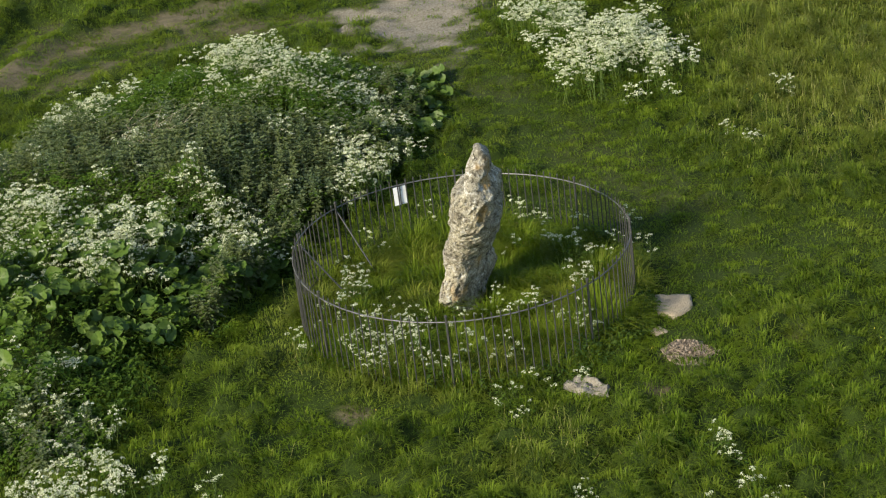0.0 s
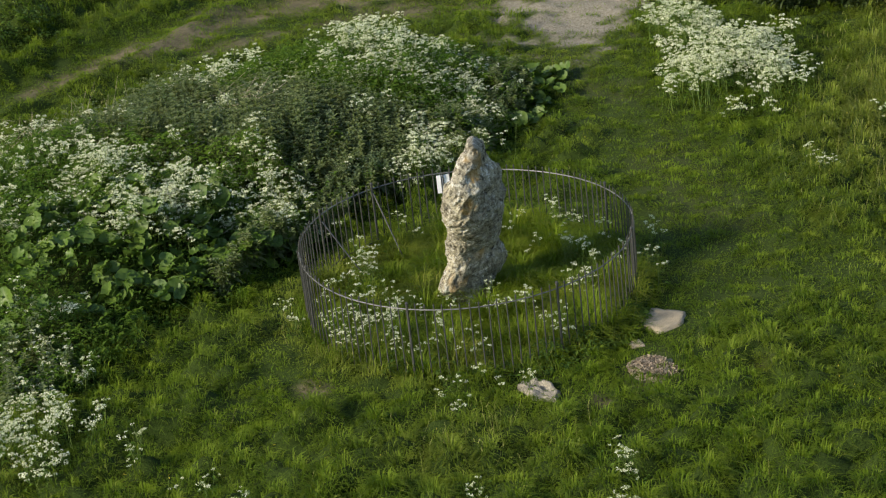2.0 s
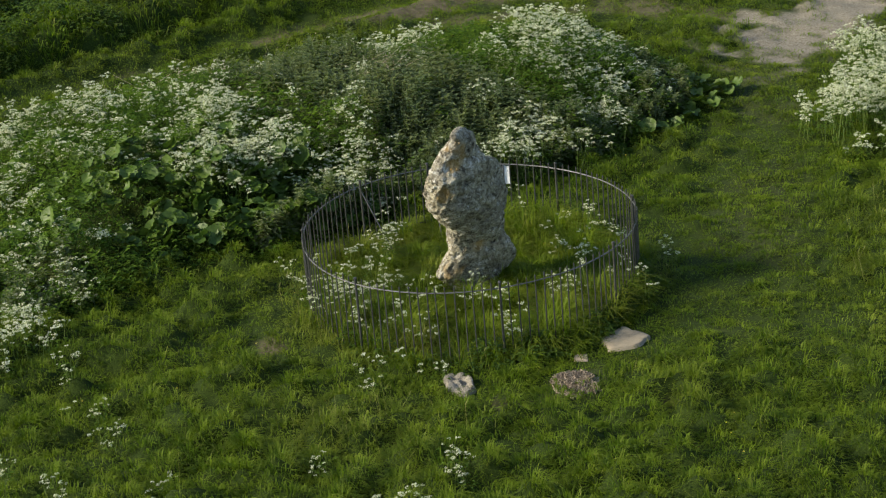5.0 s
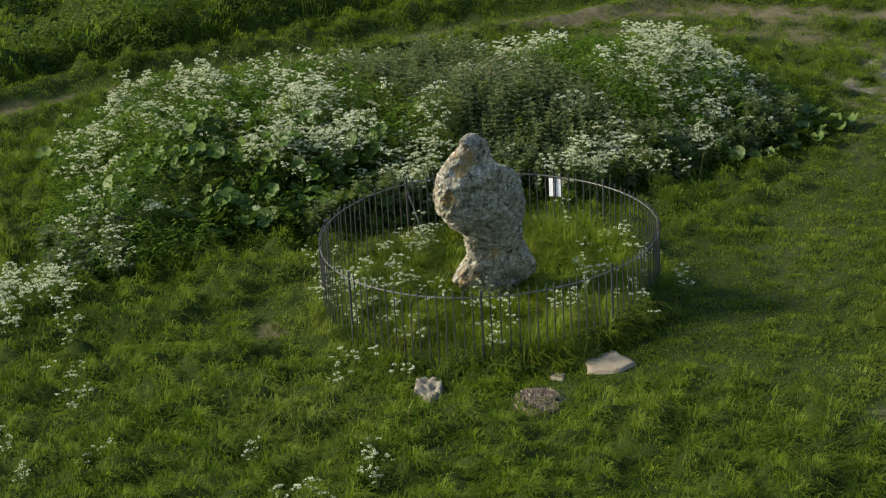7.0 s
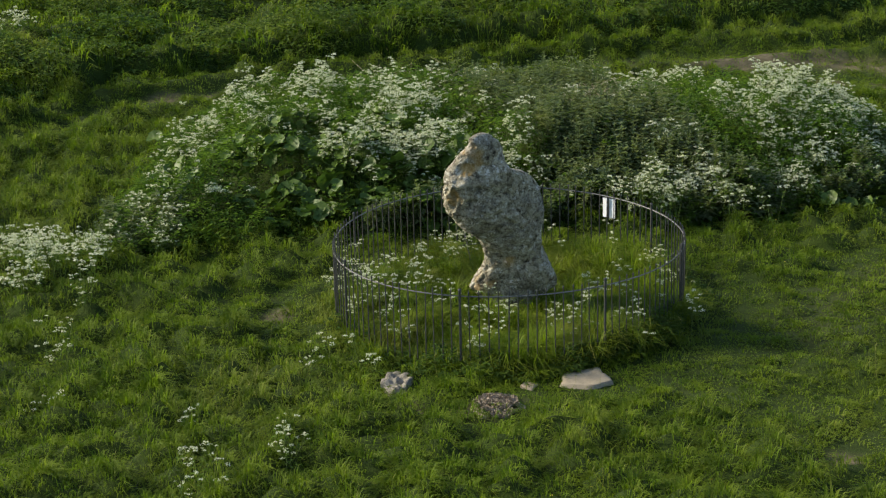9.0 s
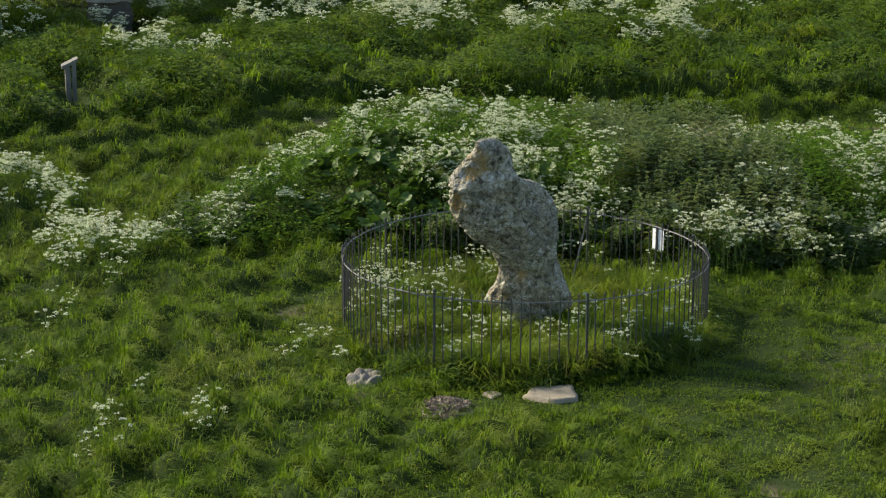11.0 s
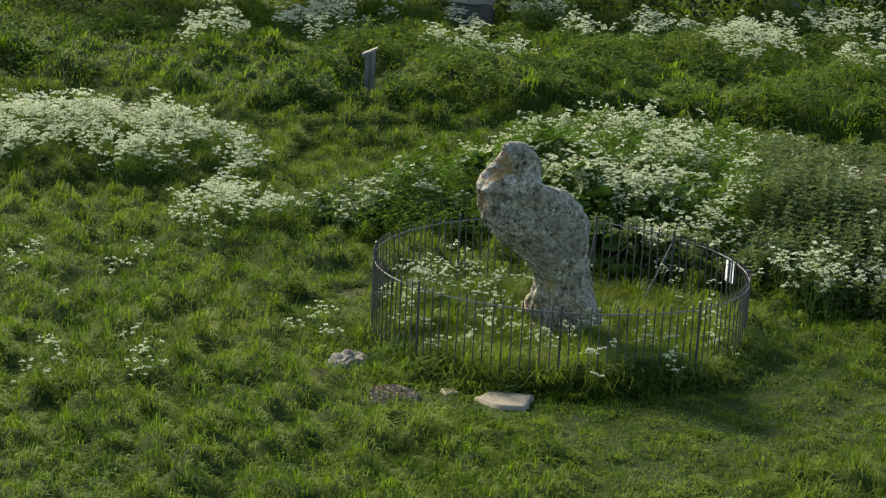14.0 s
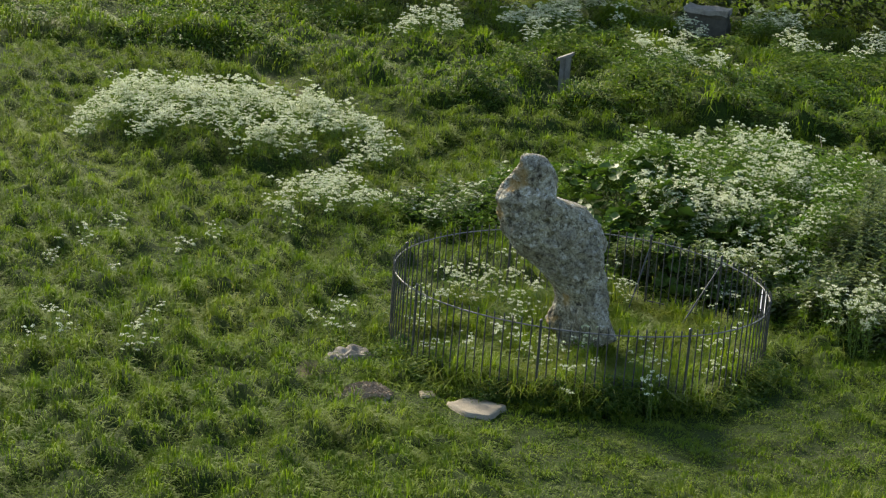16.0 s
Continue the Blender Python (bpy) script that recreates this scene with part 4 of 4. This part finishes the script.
def cow_parsley(name, geometry, label, kind="", group=""):
    ob = tagged(new(name), label, "cow parsley", group, kind)
    blossom, stem, leaf = geometry
    for part_name, (v, f, d), mat, text in (("blossom", blossom, BLOSSOM, "lacy white flower heads"), ("stems", stem, STALK, ""), ("foliage", leaf, HERB, "")):
        part(part_name, mesh_of(part_name, v, f, mat, dry=d), mat, ob, text)["kind"] = "stuff"
    return ob


def patch(label, poly, per_metre, height, size=0.031, lump=0.5, foliage=5):
    """A stand of cow parsley over an outline, thinner at its rim."""
    lo, hi = np.min(poly, axis=0), np.max(poly, axis=0)
    n = int(1.3 * per_metre * (hi[0] - lo[0]) * (hi[1] - lo[1]) / 5)
    x, y = scatter(n, lo, hi)
    d = inside(x, y, poly) + 0.9 * (value_noise(x / 0.6, y / 0.6, 72) - 0.5)
    dense = smooth(0.28, 0.62, value_noise(x / 0.75, y / 0.75, 71))
    keep = (d > -0.25) & (rnd(n) < smooth(-0.25, 0.35, d)) & (rnd(n) < (1 - lump) + lump * 1.5 * dense)
    stems = RNG.integers(2, 9, n)
    own = rnd(n, 0.78, 1.15) * (0.85 + 0.2 * dense)
    x, y, d, rise = (np.repeat(q[keep], stems[keep]) for q in (x, y, d, own))
    x, y = x + RNG.normal(0, 0.085, len(x)), y + RNG.normal(0, 0.085, len(x))
    bed = inside(x, y, BED) > 0.1
    top = np.where(bed, canopy(x, y) + 0.14, height * (0.6 + 0.4 * smooth(-0.2, 0.6, d))) * rise * rnd(len(x), 0.72, 1.12)
    return cow_parsley("cow_parsley", parsley_geometry(x, y, land(x, y), top, np.full(len(x), size), foliage, True), label, "stuff", "stands of cow parsley")


patch("dense white cow parsley crowning the end of the mound", [(-5.6, 8.4), (-4.3, 8.9), (-2.5, 8.2), (-1.5, 7.2), (-1.45, 5.6), (-2.7, 5.6), (-4.0, 6.2), (-5.4, 7.2)], 85, 0.9, lump=0.4)
patch("white cow parsley leaning over the path behind the railing", [(-2.8, 5.0), (-1.5, 4.8), (-1.4, 3.5), (-1.9, 2.7), (-2.4, 3.2)], 70, 0.9)
patch("sparse cow parsley on the dark edge of the mound", [(-3.7, 2.7), (-2.4, 2.7), (-2.8, 1.2), (-3.4, 0.9)], 30, 0.7)
patch("wide white stand of cow parsley on the mound", [(-10.1, -0.9), (-9.9, 1.7), (-8.0, 2.6), (-6.4, 2.6), (-5.6, 1.4), (-5.9, -0.2), (-6.6, -1.4), (-7.6, -2.0)], 44, 0.85)
patch("open stand of cow parsley among broad leaves", [(-6.6, 2.6), (-3.3, 2.7), (-2.9, 1.6), (-3.5, 0.7), (-4.7, -0.3), (-6.4, -0.8)], 56, 0.8, lump=0.4)
patch("loose cow parsley at the foot of the mound", [(-7.4, -2.4), (-5.6, -0.6), (-4.6, -1.2), (-4.2, -2.6), (-4.4, -4.2), (-6.0, -3.2)], 13, 0.6, lump=0.8)
patch("white cow parsley along the back of the mound", [(-7.9, 5.4), (-7.2, 7.2), (-6.4, 8.0), (-5.6, 7.4), (-6.6, 5.6), (-8.0, 4.2), (-9.0, 3.6)], 58, 0.8)
patch("few white umbels among the nettles", NETTLES, 7, 0.9, lump=0.8)
patch("round bank of white cow parsley beside the gravel path", PATCH_EAST, 100, 0.80, 0.032, 0.5)
patch("low spreading clump of cow parsley in the grass", PATCH_SOUTH, 42, 0.52, 0.030, 0.85)
patch("long billowing bank of white cow parsley in the meadow", PATCH_FAR, 70, 0.60, 0.033, 0.6)
for cx, cy, rx, ry, many in ((-20.2, -6.4, 1.6, 1.1, 30), (-17.6, -3.0, 0.7, 0.6, 30), (-17.4, -1.9, 0.7, 0.6, 30), (-19.1, -0.1, 0.7, 0.9, 34), (-22.0, 1.2, 1.0, 0.8, 24), (-19.5, 3.0, 1.0, 1.3, 34),
                             (-18.9, 5.9, 1.0, 1.1, 34), (-17.0, 7.6, 0.9, 1.1, 34), (-23.0, -1.6, 0.9, 1.0, 22), (-18.2, -8.2, 1.2, 0.8, 22), (-19.6, 9.5, 1.0, 1.2, 20), (-22.5, 5.0, 1.2, 1.5, 20),
                             (-12.8, -3.4, 0.22, 0.22, 60), (-22.6, -5.9, 1.2, 0.9, 30), (-21.4, 3.4, 0.9, 1.1, 26), (-23.4, 7.6, 0.8, 1.3, 28), (-21.8, -3.2, 0.7, 0.7, 34)):
    ring = [(cx + rx * math.cos(k * math.tau / 10) * random.uniform(0.8, 1.2), cy + ry * math.sin(k * math.tau / 10) * random.uniform(0.8, 1.2)) for k in range(10)]
    patch("white cow parsley standing in the long bank grass", ring, 1.3 * many, 0.8, 0.036, 0.6)


def lone_plants():
    """Single plants: x, y, height, stems."""
    ring_plants = [(-1.58, 0.32, 0.62, 9), (-1.36, -0.22, 0.6, 8), (-1.75, -0.33, 0.55, 6), (-0.58, -1.29, 0.55, 6), (0.18, -1.80, 0.5, 7), (0.62, -0.70, 0.5, 7), (0.32, -0.45, 0.45, 5), (0.97, -0.56, 0.5, 6),
                   (1.31, 0.39, 0.62, 8), (1.69, 0.16, 0.62, 9), (1.47, -0.14, 0.55, 7), (0.86, 2.0, 0.6, 6), (0.62, 1.9, 0.6, 5), (1.58, 1.45, 0.55, 4), (1.13, 1.13, 0.6, 5), (1.30, -1.05, 0.5, 6), (1.72, -1.3, 0.5, 5),
                   (0.66, -1.85, 0.45, 6), (-0.97, -1.65, 0.5, 6), (-0.16, -2.05, 0.45, 5), (-1.09, -1.1, 0.55, 7), (-0.6, -0.95, 0.5, 6), (-0.22, -0.85, 0.5, 5), (-1.0, -1.95, 0.5, 6), (0.1, 1.85, 0.6, 4), (-1.5, 1.5, 0.6, 4),
                   (-0.75, 1.95, 0.7, 3), (1.9, 0.75, 0.5, 4), (0.5, 1.2, 0.5, 3), (-0.45, -1.65, 0.6, 14), (-0.75, -1.85, 0.55, 12), (-1.3, -1.55, 0.6, 12), (-0.9, -0.8, 0.6, 9), (-1.55, 0.05, 0.65, 9)]
    field = [(2.15, 1.5, 0.62, 5), (2.32, 0.62, 0.55, 4), (-2.05, -1.35, 0.5, 5), (1.39, -2.5, 0.4, 5), (3.2, -4.4, 0.42, 10), (3.5, -5.4, 0.4, 7), (4.55, 6.6, 0.4, 9), (4.0, 4.7, 0.35, 5), (3.6, 5.3, 0.35, 5),
             (-4.05, -3.3, 0.55, 14), (-4.9, -2.2, 0.55, 12), (-2.6, -4.9, 0.35, 8), (1.66, -4.98, 0.35, 5), (2.93, -5.5, 0.3, 4), (0.68, -2.85, 0.3, 4), (0.9, -3.1, 0.3, 3), (-1.26, -7.1, 0.35, 8), (-1.4, -5.6, 0.32, 5),
             (3.6, -5.6, 0.3, 4), (-0.95, -5.7, 0.35, 6), (-0.3, -7.0, 0.35, 7), (0.3, -7.2, 0.3, 6), (0.4, -6.3, 0.28, 4), (-4.4, -3.2, 0.5, 9), (-5.3, -3.2, 0.5, 8), (-1.15, 4.3, 0.75, 6), (-1.0, 4.9, 0.7, 4)]
    for rows, text in ((ring_plants, "slender white cow parsley in the grass inside the railing"), (field, "single white cow parsley plant in the meadow grass")):
        for px, py, h, n in rows:
            n = max(2, round(0.75 * n))
            x, y = px + RNG.normal(0, 0.085, n), py + RNG.normal(0, 0.085, n)
            cow_parsley("cow_parsley_plant", parsley_geometry(x, y, land(x, y), h * rnd(n, 0.45, 1.25), np.full(n, 0.025), 5), text, group="single cow parsley plants")


lone_plants()


# ---- butterbur ----
def burr_mesh(seed):
    """A broad heart-shaped leaf, folded along its midrib, with ribs and a wavy rim, on its stalk; its middle is at the origin."""
    cols, V, T, pale = 22, [(0, 0, 0)], [], [0.28]
    for k in (0.35, 0.7, 1.0):
        for j in range(cols):
            a = math.tau * j / cols
            notch = 1 - 0.6 * math.exp(-((min(a, math.tau - a)) / 0.30) ** 2)
            rad = k * 0.5 * notch * (1 + 0.05 * math.sin(5 * a + seed) + 0.02 * (-1) ** j)
            V.append((rad * math.cos(a), rad * math.sin(a), 0.13 * k * k + 0.05 * k * math.sin(2 * a + seed) + 0.04 * k * math.sin(3 * a + 2 * seed) - 0.030 * (-1) ** j * k))
            pale.append(0.15 * (1 - 0.6 * k) if j % 2 == 0 else 0.0)
    for j in range(cols):
        b = (j + 1) % cols
        T.append((0, 1 + j, 1 + b))
        for i in range(2):
            p, q = 1 + i * cols, 1 + (i + 1) * cols
            T += [(p + j, q + j, q + b), (p + j, q + b, p + b)]
    v, f, _ = stalks(np.array([[0.02, 0, -2.0]]), np.array([[0.05, 0, 0.0]]), 0.022)
    k = len(V)
    return mesh_of("leaf", np.concatenate([np.array(V), v]), np.concatenate([np.array(T), f + k]), BURR, dry=np.concatenate([pale, np.zeros(len(v))]))


def build_butterbur():
    kinds = [burr_mesh(s) for s in range(6)]
    stands = (("broad butterbur leaves at the foot of the mound", BROAD, 300, 0.05),
              ("yellow-green butterbur leaves spilling down the mound", [(-6.6, -2.6), (-6.4, 0.6), (-5.0, 1.9), (-3.3, 2.2), (-3.0, 1.0), (-3.6, -0.2), (-4.2, -1.6), (-4.6, -3.0)], 110, 0.06),
              ("broad butterbur leaves under tall flowers", [(-9.4, -1.7), (-7.2, -0.2), (-6.4, 0.4), (-6.0, -1.0), (-7.6, -2.0)], 40, 0.0),
              ("dark butterbur leaves along the mound's back", [(-7.7, 6.2), (-7.0, 7.7), (-5.2, 8.9), (-4.6, 8.6), (-6.2, 7.0)], 44, 0.08),
              ("low butterbur leaves beside the gravel path", [(-4.2, 9.6), (-2.0, 8.7), (-1.0, 7.4), (-0.9, 5.9), (-1.4, 5.8), (-1.6, 7.6), (-3.0, 8.6)], 46, -0.25),
              ("dark low butterbur spreading over the shaded turf", [(-1.5, 5.4), (-1.2, 7.6), (-1.8, 8.8), (-0.9, 8.9), (-0.7, 7.6), (-0.9, 6.0)], 22, -0.50),
              ("butterbur leaves just outside the railing gate", [(-3.3, 0.2), (-3.0, 1.8), (-2.7, 2.3), (-2.6, 1.6), (-2.8, 0.6)], 22, -0.15))
    for label, poly, many, lift in stands:
        clump = tagged(new("butterbur"), label, "butterbur", "butterbur clumps")
        lo, hi = np.min(poly, axis=0), np.max(poly, axis=0)
        done = 0
        while done < many:
            x, y = random.uniform(lo[0], hi[0]), random.uniform(lo[1], hi[1])
            if inside(np.array([x]), np.array([y]), poly)[0] < 0:
                continue
            done += 1
            z = float(land(x, y)) + max(0.12, float(canopy(np.array(x), np.array(y))) * random.uniform(0.55, 0.95) + lift)
            ob = part("leaf", random.choice(kinds), BURR, clump)
            s = random.triangular(0.13, 0.34, 0.22)
            ob.matrix_basis = Matrix.Translation((x, y, z)) @ pose(0, 0, 0, random.gauss(8, 24), random.gauss(-8, 24), random.gauss(0, 0)) @ Matrix.Rotation(random.uniform(0, math.tau), 4, "Z") @ Matrix.Scale(s, 4)


build_butterbur()


# ---- far things ----
def rough_box(lo, hi, cuts, rough, seed):
    bm = bmesh.new()
    bmesh.ops.create_cube(bm, size=1)
    bmesh.ops.subdivide_edges(bm, edges=bm.edges[:], cuts=cuts, use_grid_fill=True)
    for v in bm.verts:
        p = Vector([a + (c + 0.5) * (b - a) for a, b, c in zip(lo, hi, v.co)])
        v.co = p + Vector((noise.noise(p * 3 + Vector((seed, 0, 0))), noise.noise(p * 3 + Vector((0, seed, 0))), noise.noise(p * 3 + Vector((0, 0, seed))))) * rough
    return bm


def build_far_things():
    post = tagged(new("wooden_post"), "grey weathered wooden post with a sloping cap in the bank grass", "post")
    part("upright", rough_box((-15.95, -4.70, -0.3), (-15.83, -4.60, 0.77), 3, 0.014, 1), WOOD, post)
    part("board", rough_box((-15.90, -4.57, -0.3), (-15.80, -4.49, 0.83), 3, 0.012, 2), WOOD, post, "dark board beside the post")
    cap = rough_box((-16.00, -4.77, 0.76), (-15.77, -4.46, 0.82), 3, 0.012, 3)
    for v in cap.verts:
        v.co.z += 0.45 * (v.co.y + 4.6)
    part("cap", cap, WOOD, post)
    block = tagged(new("old_block"), "massive weathered block with a flat grey top, half in weeds", "block")
    part("body", rough_box((-23.6, -3.72, -0.3), (-23.0, -2.78, 0.92), 7, 0.09, 5), BARK, block, "dark mossy sides")
    part("top", rough_box((-23.64, -3.77, 0.88), (-22.98, -2.74, 1.0), 7, 0.06, 6), GREY_ROCK, block, "flat grey weathered top")
    n = 44000
    y = rnd(n, -15, 22)
    x = np.interp(y, (-15, -9.6, -4.5, -2, 4, 8, 11, 22), (-20.8, -22.5, -24.0, -24.5, -25.7, -24.9, -24.4, -23.4)) - rnd(n, 0, 2.6)
    h = 2.6 + 0.9 * value_noise(y / 1.7, x / 1.7, 91)
    p = np.stack([x + 0.5 * (value_noise(y / 0.9, x / 0.9, 92) - 0.5), y, land(x, y) + h * np.sqrt(rnd(n))], 1)
    a = rnd(n, 0, math.tau)
    way = np.stack([np.cos(a), np.sin(a), rnd(n, -0.5, 0.5)], 1)
    way /= np.linalg.norm(way, axis=1)[:, None]
    s = rnd(n, 0.10, 0.24)
    stuff("hedge", leaves(p, way, s, 0.6 * s, 0.2, 0.3), HEDGE, "dark overgrown hedge behind the far bank", "hedge")


build_far_things()


def build_shrub(px, py, r, h, label):
    """A low bush of small leaves on a few woody stems."""
    n = 3200
    q = RNG.normal(size=(n, 3))
    q /= np.linalg.norm(q, axis=1)[:, None]
    q *= (0.55 + 0.45 * np.sqrt(rnd(n)))[:, None] * (0.75 + 0.5 * value_noise(3 + q[:, 0] * 2.5, 3 + q[:, 1] * 2.5 + q[:, 2], 97))[:, None]
    p = np.stack([px + r * q[:, 0], py + r * q[:, 1], float(land(px, py)) + h * (0.5 + 0.5 * q[:, 2])], 1)
    way = RNG.normal(size=(n, 3))
    way /= np.linalg.norm(way, axis=1)[:, None]
    s = rnd(n, 0.06, 0.13)
    shrub = tagged(new("shrub"), label, "shrub")
    v, f, d = leaves(p, way, s, 0.6 * s, 0.2, 0.3)
    part("crown", mesh_of("crown", v, f, HEDGE, dry=d), HEDGE, shrub)
    foot = np.tile((px, py, float(land(px, py)) - 0.05), (7, 1)) + RNG.normal(0, 0.06, (7, 3)) * (1, 1, 0)
    v, f, d = stalks(foot, foot + np.stack([RNG.normal(0, 0.4 * r, 7), RNG.normal(0, 0.4 * r, 7), np.full(7, 0.7 * h)], 1), 0.02)
    part("stem", mesh_of("stem", v, f, BARK, dry=d), BARK, shrub)


build_shrub(2.3, 12.1, 0.8, 1.1, "dark green shrub at the end of the flower bank")
build_shrub(3.6, 12.3, 0.7, 0.9, "small dark shrub in the rough grass")


def build_buttercups():
    n = 260
    x, y = scatter(n, (-4, -6), (7, 11))
    w = value_noise(x / 1.1, y / 1.1, 95)
    keep = (w > 0.62) & (ring_dist(x, y) > 0.1) & (inside(x, y, BED) < 0) & (trodden(x, y) < 0.4)
    x, y = x[keep], y[keep]
    n = len(x)
    z = land(x, y)
    b = np.stack([x + RNG.normal(0, 0.03, n), y + RNG.normal(0, 0.03, n), z + rnd(n, 0.16, 0.30)], 1)
    flowers = tagged(new("buttercups"), "tiny yellow buttercups scattered in the grass", "buttercups", kind="stuff")
    v, f, d = umbels(b, np.full(n, 0.014), 4)
    part("petals", mesh_of("petals", v, f, YELLOW, dry=d), YELLOW, flowers)
    v, f, d = stalks(np.stack([x, y, z], 1), b, 0.002)
    part("stems", mesh_of("stems", v, f, STALK, dry=d), STALK, flowers)


build_buttercups()


def build_purple_flowers():
    n = 170
    x, y = RNG.normal(-25.3, 0.3, n), RNG.normal(4.4, 0.55, n)
    z = land(x, y)
    b = np.stack([x, y, z + rnd(n, 0.7, 1.15)], 1)
    flowers = tagged(new("purple_flowers"), "pale purple flower spikes before the dark hedge", "flowers", kind="stuff")
    v, f, d = umbels(b, np.full(n, 0.05), 8)
    part("petals", mesh_of("petals", v, f, PURPLE, dry=d), PURPLE, flowers)
    v, f, d = stalks(np.stack([x, y, z], 1), b, 0.005)
    part("stems", mesh_of("stems", v, f, STALK, dry=d), STALK, flowers)


build_purple_flowers()
